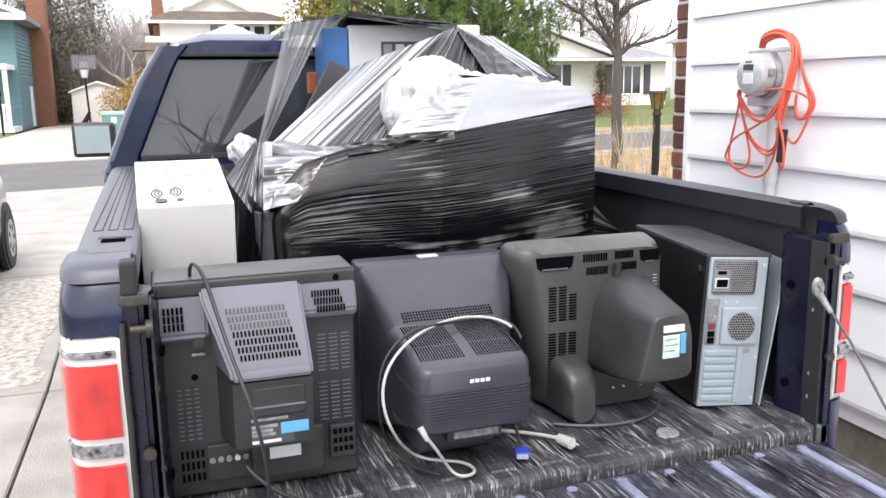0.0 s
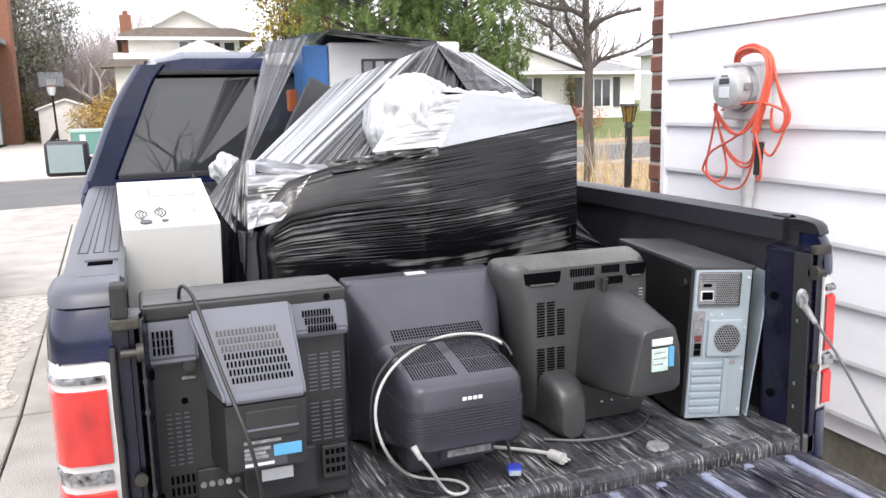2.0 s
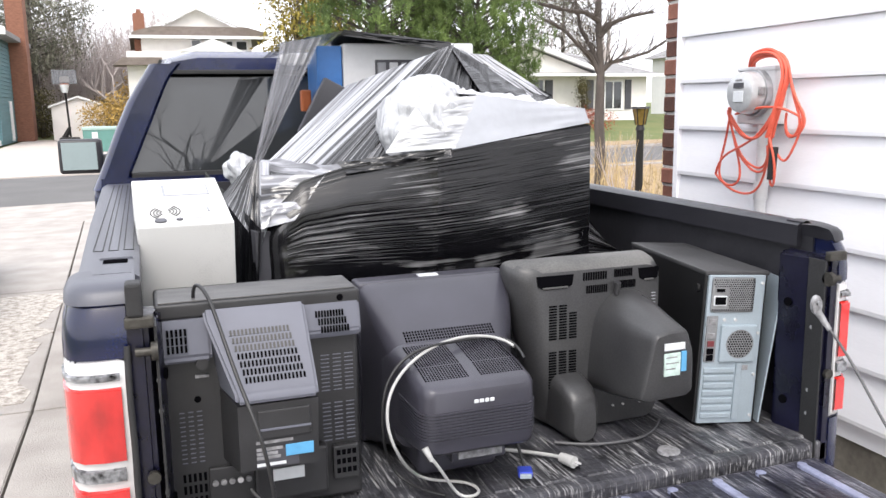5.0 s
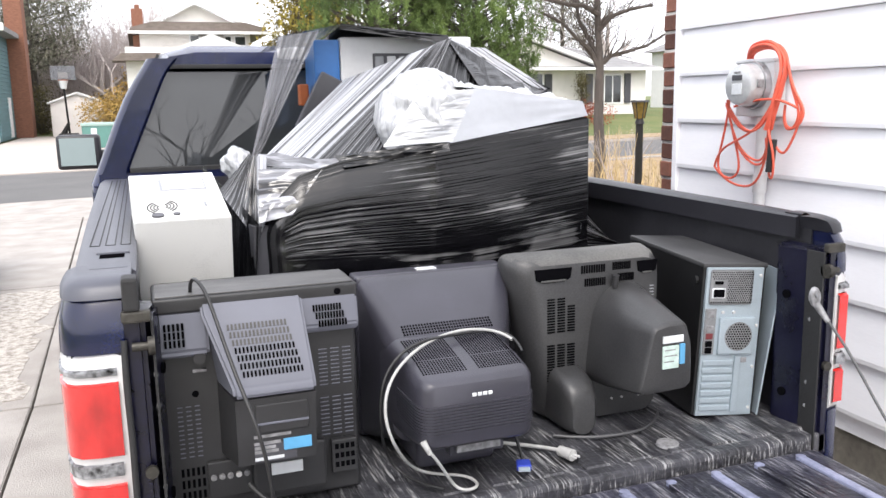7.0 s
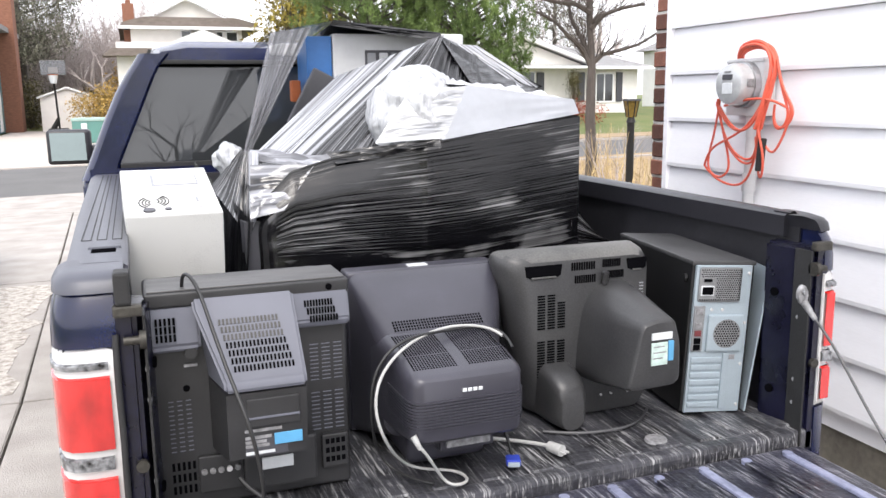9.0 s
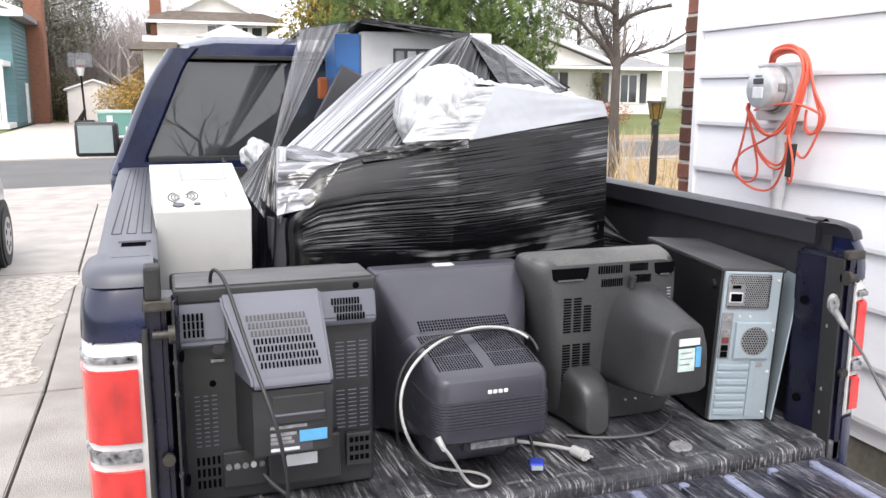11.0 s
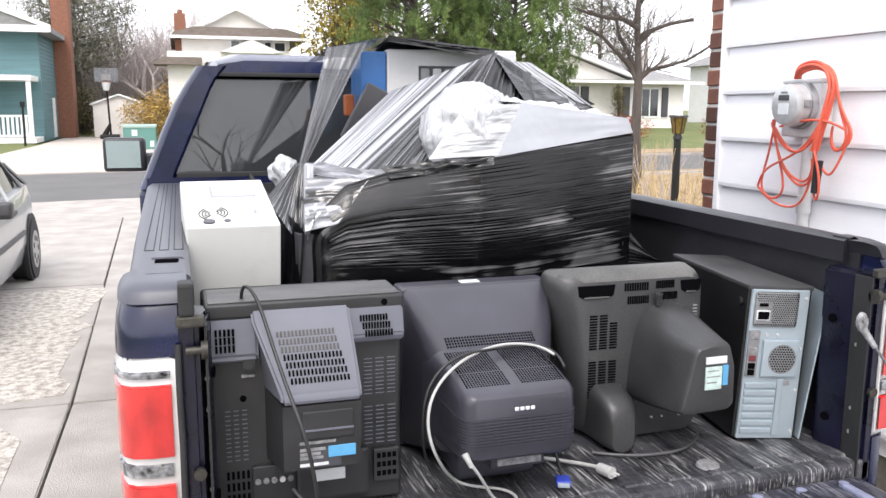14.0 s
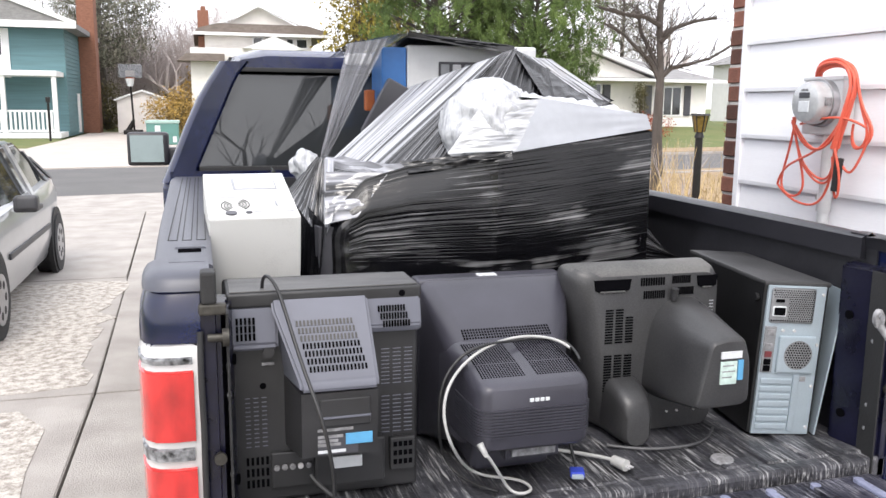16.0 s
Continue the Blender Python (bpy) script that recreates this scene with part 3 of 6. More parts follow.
setting("far_driveway", prism([(-7.4, 21.9), (1.2, 23.6), (-2.5, 40), (-3.2, 52), (-7.0, 52), (-6.9, 40)], "z", -0.15, 0.0), "pale", "pale concrete driveway across the street", "driveway")
setting("footpath", prism([(-16, 29.6), (-6.98, 31.4), (-6.97, 32.6), (-16, 30.8)], "z", -0.1, 0.01), "pale", "narrow pale concrete garden path", "path")
setting("flower_bed", prism([(2.4, 8.2), (14, 6.5), (17, 20), (4.0, 17.3), (2.6, 12)], "z", -0.06, 0.02), "soil", "dry straw-coloured garden bed beside the drive", "garden bed")
setting("verge", prism([(4, 24.6), (40, 31.0), (40, 33.5), (4, 27.2)], "z", -0.1, 0.06), "soil", "dry straw-coloured grass verge", "verge")

# ---- house wall beside the truck ----
WX = 1.54
house = thing("wall_east", I, "white lapped siding house wall over a parged foundation", "wall", kind="structure")
part("backing", box(WX + 0.02, WX + 0.25, -8, 1.68, 0.5, 4.2), "siding", house)
EXPO = 0.2015
for k in range(18):
    z0 = 1.99 - EXPO * 7 + EXPO * k
    if z0 > 4.0:
        break
    board = prism([(WX + 0.03, z0 - 0.004), (WX - 0.008, z0 - 0.004), (WX - 0.010, z0 + 0.012), (WX + 0.012, z0 + EXPO - 0.006), (WX + 0.03, z0 + EXPO - 0.006)], "y", -8, 1.66)
    part("siding_board", board, "siding", house)
part("corner_trim", box(WX - 0.012, WX + 0.05, 1.66, 1.692, 0.55, 4.1, bevel=0.004), "siding", house)
part("foundation", box(WX + 0.03, WX + 0.3, -8, 1.8, -0.1, 0.57), "foundation", house)
brickcol = thing("brick_veneer", I, "red-brown brick veneer end with raked pale mortar", "brick wall", kind="structure")
part("mortar", box(WX + 0.004, WX + 0.3, 1.696, 1.775, 0.0, 4.1), "mortar", brickcol)
brick_me = None
for k in range(50):
    z0 = 0.02 + k * 0.082
    if z0 > 4:
        break
    if brick_me is None:
        ob = part("brick", box(WX - 0.006, WX + 0.2, 1.694, 1.785, 0, 0.068, bevel=0.004, seg=1), "brick", brickcol)
        brick_me = ob.data
    else:
        ob = new("brick", brick_me)
        ob.parent = brickcol
    ob.location = ((k % 2) * 0.006 - 0.003, random.uniform(-0.004, 0.004), z0)
for k in range(42):
    z0 = 0.02 + k * 0.082
    part("mortar_blob", box(WX + 0.0, WX + 0.05, 1.775, 1.793, z0 - 0.014, z0 + 0.008, bevel=0.004, seg=1), "mortar", brickcol)

# ---- electric meter and cord ----
meter = thing("electric_meter", pose(WX - 0.01, 1.092, 1.723), "grey electric meter in a pale wall box", "electric meter")
part("box", box(-0.06, 0.0, -0.1025, 0.1025, -0.107, 0.105, bevel=0.006), "meterbox", meter)
part("hood", box(-0.066, 0.0, -0.107, 0.107, 0.094, 0.110, bevel=0.005), "meterbox", meter)
part("ring", cyl((-0.058, -0.005, 0.012), (-0.085, -0.005, 0.012), 0.09, 0.088, 36), "meterring", meter, "", True)
part("dome", loft([[(-x, -0.005 + r * math.cos(a), 0.012 + r * math.sin(a)) for a in [2 * math.pi * i / 32 for i in range(32)]] for x, r in ((0.08, 0.08), (0.125, 0.078), (0.14, 0.072), (0.146, 0.06))]), "meterglass", meter, "clear glass meter dome", True)
part("display", box(-0.15, -0.145, -0.035, 0.02, 0.030, 0.050, bevel=0.002), "boxdark", meter)
part("label_plate", box(-0.1495, -0.145, -0.035, 0.02, -0.023, 0.018, bevel=0.002), "sticker", meter)
part("label_plate", box(-0.1495, -0.145, -0.025, 0.01, 0.056, 0.063, bevel=0.001), "stickgrey", meter)
part("side_label", box(-0.12, -0.09, -0.089, -0.084, 0.002, 0.032, bevel=0.002), "stickgrey", meter)
part("conduit", cyl((-0.022, -0.01, -0.10), (-0.022, -0.01, -1.1), 0.022), "meterbox", meter, "pale grey conduit pipe", True)
part("conduit_collar", cyl((-0.022, -0.01, -0.33), (-0.022, -0.01, -0.40), 0.027), "meterbox", meter, "", True)
cord = thing("extension_cord", pose(WX - 0.09, 1.0, 1.6), "coiled orange extension cord hung over the meter box", "extension cord")
rng = random.Random(4)
for k in range(7):
    u, v = 0.009 * (k % 3) + rng.uniform(-0.004, 0.004), 0.008 * (k // 2) + rng.uniform(-0.003, 0.003)
    d = 0.012 - 0.007 * (k % 4)
    tube("cord_loop", [(0.05, 0.165 - u, 0.20), (d + 0.02, 0.135 - u, 0.248 + v), (d, 0.07, 0.268 + v), (d, 0.0, 0.275 + v), (d, -0.06 - u, 0.25 + v), (d, -0.085 - 1.2 * u, 0.19), (d - 0.01, -0.075 - 0.3 * u + v, 0.10), (d - 0.015, -0.05 + 0.5 * u, 0.03), (d - 0.01, -0.03 + u, -0.03)], 0.0062, "orange", cord)
for y1, z1, y2, z2 in ((-0.165, 0.015, -0.12, -0.045), (-0.19, 0.02, -0.135, -0.04), (-0.18, 0.03, -0.11, -0.115)):
    tube("cord_loop", [(0.0, -0.10, 0.22), (0.0, -0.122, 0.13), (0.01, y1 + 0.02, 0.07), (0.01, y1, z1), (0.01, y2, z2), (0.01, -0.078, -0.01 if z2 > -0.1 else -0.125), (0.0, -0.10 if z2 > -0.1 else -0.05, 0.06 if z2 > -0.1 else -0.075)], 0.0046, "orange", cord)
for ring in ([(0.0, 0.205, 0.09), (0.01, 0.235, -0.04), (0.02, 0.295, -0.15), (0.02, 0.285, -0.215), (0.02, 0.214, -0.24), (0.02, 0.15, -0.205), (0.02, 0.17, -0.12), (0.0, 0.20, 0.0), (-0.02, 0.195, 0.08)],
             [(-0.02, 0.20, 0.07), (0.0, 0.185, -0.04), (0.01, 0.15, -0.11), (0.02, 0.09, -0.15), (0.02, 0.02, -0.155), (0.0, -0.02, -0.09), (-0.01, -0.03, 0.02)],
             [(0.01, 0.17, -0.09), (0.02, 0.11, -0.165), (0.02, 0.02, -0.18), (0.0, -0.015, -0.12), (0.0, -0.03, -0.02)],
             [(0.02, 0.31, -0.19), (0.02, 0.25, -0.24), (0.02, 0.13, -0.268), (0.02, 0.04, -0.235), (0.01, -0.005, -0.13), (0.0, -0.03, 0.0)],
             [(0.02, 0.31, -0.19), (0.01, 0.28, -0.125), (0.0, 0.18, -0.085), (-0.01, 0.06, -0.045), (-0.02, -0.02, 0.01), (-0.01, -0.06, 0.09)],
             [(-0.02, 0.20, 0.06), (-0.01, 0.165, -0.005), (-0.01, 0.10, -0.045), (-0.01, 0.03, -0.04), (-0.02, -0.03, 0.01), (-0.01, -0.06, 0.10)],
             [(-0.02, 0.18, 0.05), (-0.01, 0.12, -0.03), (-0.015, 0.05, -0.052), (-0.02, -0.02, -0.01), (-0.02, -0.05, 0.05)],
             [(-0.03, 0.14, 0.055), (-0.025, 0.05, 0.075), (-0.02, -0.03, 0.088), (-0.01, -0.11, 0.075), (0.0, -0.16, 0.05)],
             [(-0.02, -0.04, -0.03), (-0.02, -0.075, -0.11), (-0.01, -0.07, -0.18), (0.0, -0.045, -0.225), (0.0, -0.028, -0.19), (-0.01, -0.02, -0.06)]):
    tube("cord_loop", ring, 0.0046, "orange", cord)
part("plug", cyl((-0.005, -0.052, -0.065), (-0.005, -0.042, -0.185), 0.016, 0.015, 12), "rubber", cord, "black rubber plug end", True)

# ---- pickup truck ----
truck = thing("pickup_truck", I, "navy blue pickup truck with open tailgate and loaded bed", "pickup truck")
FL = 0.88
part("bed_floor", box(-0.80, 0.80, -0.03, 2.08, FL - 0.06, FL - 0.006, bevel=0.006), "liner", truck, "scuffed black ribbed bed liner")
for k in range(14):
    x = -0.74 + k * 0.114
    part("floor_rib", box(x - 0.032, x + 0.032, 0.0, 2.05, FL - 0.012, FL, bevel=0.004, seg=1), "liner", truck)
part("floor_edge", box(-0.74, 0.74, -0.045, 0.005, FL - 0.05, FL - 0.002, bevel=0.012), "liner", truck)
part("front_wall", box(-0.8, 0.8, 2.06, 2.1, FL - 0.05, 1.40), "linerwall", truck)
for s in (-1, 1):
    out = 0.0 if s < 0 else 0.056
    side = lambda a, b: (min(s * a, s * b), max(s * a, s * b))
    part("bed_wall", box(*side(0.79, 0.83), 0.05, 2.08, FL - 0.05, 1.375), "linerwall", truck)
    outer = prism([(s * 0.82, 0.55), (s * 0.90, 0.56), (s * (0.918 - out), 0.85), (s * (0.916 - out), 1.12), (s * (0.906 - out), 1.28), (s * (0.89 - out), 1.35), (s * 0.82, 1.36)], "y", 0.128, 2.1, 0.012)
    part("bed_side", outer, "paint", truck, "", True)
    # rail cap with long grooves
    cap = loft([[(s * 0.775, y, 1.345), (s * 0.775, y, 1.398 + dz), (s * 0.79, y, 1.408 + dz), (s * (0.868 + w - out), y, 1.408 + dz), (s * (0.888 + w - out), y, 1.395 + dz), (s * (0.902 + w - out), y, 1.34 - d2), (s * 0.84, y, 1.335)] for y, dz, w, d2 in ((0.088, 0, -0.012, 0), (0.2, 0, 0.0, 0), (0.9, 0, 0.015, 0), (2.1, 0, 0.03 if s < 0 else 0.01, 0))])
    # Both rails are one plastic; its lit and shaded tones are set per side.
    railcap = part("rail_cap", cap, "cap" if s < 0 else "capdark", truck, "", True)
    if s < 0:
        for k in range(3):
            x0 = -0.868 + 0.031 * k
            for x in (x0, x0 + 0.019):
                part("groove", box(x - 0.0012 - 0.0, x + 0.0012, 0.36, 2.02, 1.4075, 1.4092), "rubber", railcap)
            part("groove", box(x0, x0 + 0.019, 0.356, 0.36, 1.4075, 1.4092), "rubber", railcap)
        # A flat black plate gives the pocket its inner shade.
        part("stake_pocket", box(-0.844, -0.796, 0.195, 0.238, 1.402, 1.4095, bevel=0.003), "slot", railcap, "stake pocket opening painted flat black")
        part("stake_rim", box(-0.851, -0.787, 0.244, 0.257, 1.404, 1.412, bevel=0.003), "cap", railcap)
    # tailgate pillar
    pil = prism([(s * (0.90 - out), -0.01), (s * 0.80, -0.03), (s * 0.768, -0.03), (s * 0.745, 0.06), (s * 0.74, 0.11), (s * 0.80, 0.13), (s * (0.9 - out), 0.1)], "z", 0.62, 1.335, 0.008)
    pillar = part("tailgate_pillar", pil, "jamb", truck, "", True)
    # Black strip drawn for the shade in the jamb's vertical groove.
    part("channel", box(*side(0.752, 0.757), -0.034, 0.02, 0.70, 1.33, bevel=0.001), "rubber", pillar)
    part("latch_block", box(*side(0.755, 0.805), -0.046, -0.026, 1.33, 1.352, bevel=0.005), "darkmetal", pillar)
    part("striker_bolt", cyl((s * 0.79, -0.04, 1.287), (s * 0.762, -0.042, 1.287), 0.008, sides=12), "darkmetal", pillar, "", True)
    part("striker_head", cyl((s * 0.764, -0.042, 1.287), (s * 0.752, -0.042, 1.287), 0.017, sides=14), "darkmetal", pillar, "", True)
    part("hinge_bolt", cyl((s * 0.775, -0.034, 1.05), (s * 0.775, -0.044, 1.05), 0.012, sides=10), "darkmetal", pillar, "", True)
    for z in (0.94, 1.0, 1.16, 1.22):
        part("screw", cyl((s * 0.757, 0.0, z), (s * 0.752, -0.002, z), 0.0055, sides=8), "pcmetal2", pillar, "", True)
    for z in (0.955, 1.21):
        part("jamb_hole", cyl((s * 0.744, 0.07, z), (s * 0.7385, 0.069, z), 0.011, sides=12), "slot", pillar)
    if s < 0:
        tube("seal", [(s * 0.803, -0.036, 1.30), (s * 0.806, -0.05, 1.2), (s * 0.80, -0.046, 1.12), (s * 0.806, -0.05, 1.0), (s * 0.80, -0.04, 0.75)], 0.006, "rubber", pillar)
    # rounded rear corner: lamp, painted panel, end of the rail cap
    inner = 0.802 if s < 0 else 0.795

    def plan(z, inset=0.0, x0=inner, y1=0.135, front=0.0):
        pts = [(x0, -0.032 + front), (0.855 - out - inset, -0.032 + front), (0.885 - out - inset, -0.025 + front * 0.97), (0.903 - out - inset, -0.008 + max(inset, front * 0.85)), (0.912 - out - inset, 0.02 + max(inset, front * 0.7)), (0.916 - out - inset, 0.06 + min(max(inset, front * 0.4), 0.04)), (0.916 - out - inset, y1), (x0, y1)]
        return [(s * x, y, z) for x, y in pts]

    lamp = part("tail_lamp", loft([plan(0.932, 0.006, front=0.006), plan(0.94), plan(1.262), plan(1.275, 0.006, front=0.006)]), "chrome", truck, "bright-edged red and clear tail lamp", True)
    for nm, z0, z1, m_, x0, y1 in (("reverse_lens", 1.236, 1.252, "clear", 0.819, 0.075), ("red_lens", 1.086, 1.226, "red", 0.818, 0.075), ("clear_lens", 1.048, 1.076, "clear", 0.821, 0.075), ("lower_lens", 0.95, 1.036, "red", 0.818, 0.075)):
        lens = part(nm, loft([plan(z0, 0.003, x0 + out / 5, y1, 0.001), plan(z0 + 0.004, -0.004, x0 + out / 5, y1, -0.007), plan(z1 - 0.004, -0.004, x0 + out / 5, y1, -0.007), plan(z1, 0.003, x0 + out / 5, y1, 0.001)]), m_, lamp, "", True)
    part("lamp_bezel", box(*side(inner + 0.001, inner + 0.006), -0.0345, -0.03, 0.945, 1.27, bevel=0.001), "chrome", lamp)
    part("body_corner", loft([plan(0.5), plan(0.93)]), "paint", truck, "", True)
    part("upper_corner", loft([plan(1.277), plan(1.31, 0.001), plan(1.345, 0.005, front=0.006), plan(1.375, 0.014, front=0.022)]), "paint", truck, "", True)
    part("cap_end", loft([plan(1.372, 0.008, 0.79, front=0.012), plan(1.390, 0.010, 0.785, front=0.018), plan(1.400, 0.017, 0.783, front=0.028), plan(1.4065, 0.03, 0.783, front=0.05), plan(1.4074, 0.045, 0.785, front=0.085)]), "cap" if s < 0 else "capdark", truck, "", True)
part("rail_peg", box(-0.80, -0.772, -0.05, -0.005, 1.352, 1.412, bevel=0.006), "rubber", truck)
# open tailgate
gate = part("tailgate", box(-0.735, 0.735, -0.60, -0.055, FL - 0.085, FL - 0.028, bevel=0.012), "bluescuff", truck, "lowered tailgate with a scuffed ribbed liner")
for k in range(12):
    x = -0.66 + k * 0.12
    part("tailgate_rib", box(x - 0.012, x + 0.012, -0.54, -0.10, FL - 0.032, FL - 0.020, bevel=0.005), "ribblue" if k % 2 else "bluescuff", gate)
    part("rib_end", cyl((x, -0.095, FL - 0.03), (x, -0.095, FL - 0.0195), 0.012, sides=10), "ribblue", gate)
part("bumper", box(-0.95, 0.95, -0.22, -0.02, 0.42, 0.62, bevel=0.03), "chrome", truck, "", True)
part("underbody", box(-0.75, 0.75, 0.1, 5.0, 0.4, 0.72), "rubber", truck)
# cab: rings in y of the outer shell
part("cab_lower", box(-0.955, 0.955, 2.14, 5.6, 0.5, 1.40, bevel=0.05, seg=3), "paint", truck, "", True)


def cabring(y, z0, z1, wb, wt, zr):
    return [(-wb, y, z0), (-wb * 0.985, y, z0 + (z1 - z0) * 0.2), (-wt, y, z1 - 0.03), (-wt + 0.05, y, z1 + (zr - z1) * 0.6), (-wt + 0.16, y, zr), (wt - 0.16, y, zr), (wt - 0.05, y, z1 + (zr - z1) * 0.6), (wt, y, z1 - 0.03), (wb * 0.985, y, z0 + (z1 - z0) * 0.2), (wb, y, z0)]


part("roof", loft([cabring(y, 1.862, 1.87, wt + 0.02, wt, zr) for y, wt, zr in ((2.13, 0.665, 1.915), (2.2, 0.675, 1.945), (2.6, 0.70, 1.965), (3.4, 0.70, 1.955), (3.75, 0.66, 1.915))]), "paint", truck, "", True)
for s in (-1, 1):
    post = []
    for z, a, b in ((1.38, 0.945, 0.815), (1.45, 0.913, 0.800), (1.5, 0.892, 0.778), (1.62, 0.842, 0.724), (1.733, 0.789, 0.674), (1.80, 0.749, 0.644), (1.84, 0.722, 0.622), (1.89, 0.690, 0.58)):
        post.append([(s * a, 2.13, z), (s * (a - 0.016), 2.116, z), (s * (b + 0.012), 2.116, z), (s * b, 2.126, z), (s * (b + 0.01), 2.3, z), (s * (a + 0.012), 2.3, z), (s * (a + 0.012), 2.16, z)])
    part("corner_post", loft(post), "paint", truck, "", True)
    part("roof_seam", box(-0.006, 0.006, 2.118, 2.24, -0.035, 0.0, m=pose(s * 0.655, 0, 1.905, 0, -s * 28, 0)), "rubber", truck)
    part("side_window", loft([[(s * 0.93, y, 1.40), (s * 0.92, y, 1.40), (s * (0.70 if y < 3.8 else 0.86), y, zt), (s * (0.71 if y < 3.8 else 0.87), y, zt)] for y, zt in ((2.3, 1.87), (3.5, 1.87), (4.25, 1.45))]), "winglass", truck)
    part("front_post", loft([[(s * 0.70, 3.55, 1.88), (s * 0.64, 3.55, 1.88), (s * 0.64, 3.65, 1.9), (s * 0.70, 3.65, 1.88)], [(s * 0.93, 4.3, 1.36), (s * 0.86, 4.3, 1.36), (s * 0.86, 4.42, 1.36), (s * 0.93, 4.42, 1.36)]]), "cabin", truck)
    for y in (0.95, 4.85):
        wheel = part("wheel", cyl((s * 0.72, y, 0.39), (s * 0.96, y, 0.39), 0.39, sides=32), "tyre", truck, "", True)
        part("rim", cyl((s * 0.95, y, 0.39), (s * 0.972, y, 0.39), 0.24, sides=24), "alloy", wheel)
rearwin = part("rear_window", loft([[(-0.81, 2.135, 1.445), (0.81, 2.135, 1.445), (0.81, 2.142, 1.445), (-0.81, 2.142, 1.445)], [(-0.635, 2.16, 1.855), (0.635, 2.16, 1.855), (0.635, 2.167, 1.855), (-0.635, 2.167, 1.855)]]), "winglass", truck, "dark tinted cab rear window")
part("window_seal", box(-0.80, 0.80, 2.115, 2.15, 1.425, 1.447, bevel=0.004), "rubber", truck)
part("window_seal", box(-0.62, 0.62, 2.125, 2.16, 1.848, 1.866, bevel=0.004), "rubber", truck)
part("cab_back_panel", box(-0.92, 0.92, 2.115, 2.14, 0.6, 1.428), "paint", truck)
part("brake_light", box(-0.17, 0.17, 2.112, 2.15, 1.885, 1.935, bevel=0.01), "whitetrim", truck)
part("windscreen", loft([[(-0.86, 4.35, 1.38), (0.86, 4.35, 1.38), (0.86, 4.36, 1.38), (-0.86, 4.36, 1.38)], [(-0.64, 3.6, 1.9), (0.64, 3.6, 1.9), (0.64, 3.61, 1.9), (-0.64, 3.61, 1.9)]]), "winglass", truck)
part("bonnet", box(-0.9, 0.9, 4.3, 5.62, 1.0, 1.32, bevel=0.06, seg=3), "paint", truck, "", True)
for x in (-0.42, 0.42):
    seat = part("seat", box(x - 0.25, x + 0.25, 2.62, 2.8, 0.95, 1.60, bevel=0.06, seg=3), "seat", truck, "", True)
    part("headrest", box(x - 0.14, x + 0.14, 2.64, 2.76, 1.62, 1.80, bevel=0.05, seg=3), "seat", seat, "", True)
part("cab_trim", box(-0.9, 0.9, 2.2, 4.2, 0.72, 0.98), "cabin", truck)
part("headliner", box(-0.58, 0.58, 2.25, 3.5, 1.862, 1.868), "cabin", truck)
mir = part("door_mirror", box(-1.262, -0.998, 4.30, 4.42, 1.300, 1.522, bevel=0.028, seg=3), "capdark", truck, "black door mirror with pale glass", True)
part("mirror_glass", loft([[(-1.238, 4.284, 1.327), (-1.03, 4.284, 1.327), (-1.03, 4.304, 1.327), (-1.238, 4.304, 1.327)], [(-1.242, 4.299, 1.502), (-1.034, 4.299, 1.502), (-1.034, 4.304, 1.502), (-1.242, 4.304, 1.502)]]), "mirrorglass", mir)
part("mirror_arm", box(-1.03, -0.9, 4.34, 4.42, 1.30, 1.42, bevel=0.02), "capdark", mir)
mir = part("door_mirror", box(1.015, 1.235, 4.30, 4.42, 1.285, 1.52, bevel=0.03, seg=3), "capdark", truck, "", True)
part("mirror_arm", box(0.9, 1.03, 4.34, 4.42, 1.30, 1.42, bevel=0.02), "capdark", mir)
# steel cable that holds the open tailgate
stay = tube("tailgate_cable", [(0.717, -0.05, 1.215), (0.726, -0.075, 1.185), (0.741, -0.12, 1.138), (0.752, -0.2, 1.030), (0.755, -0.28, 0.943), (0.748, -0.40, 0.850)], 0.0033, "cablegrey", truck, "dark steel tailgate cable")
part("end_fitting", loft([[(0.717 + w * math.cos(a), -0.044 - d, z + h * math.sin(a)) for a in [k * math.pi / 6 for k in range(12)]] for w, h, d, z in ((0.015, 0.022, 0.0, 1.232), (0.016, 0.024, 0.005, 1.230), (0.014, 0.021, 0.010, 1.228))]), "stickgrey", stay, "grey metal eye fitting", True)
part("fitting_bolt", cyl((0.717, -0.052, 1.236), (0.717, -0.060, 1.236), 0.006, sides=10), "pcmetal2", stay, "", True)
part("fitting_sleeve", cyl((0.719, -0.052, 1.214), (0.729, -0.082, 1.176), 0.009, 0.006, 10), "stickgrey", stay, "", True)


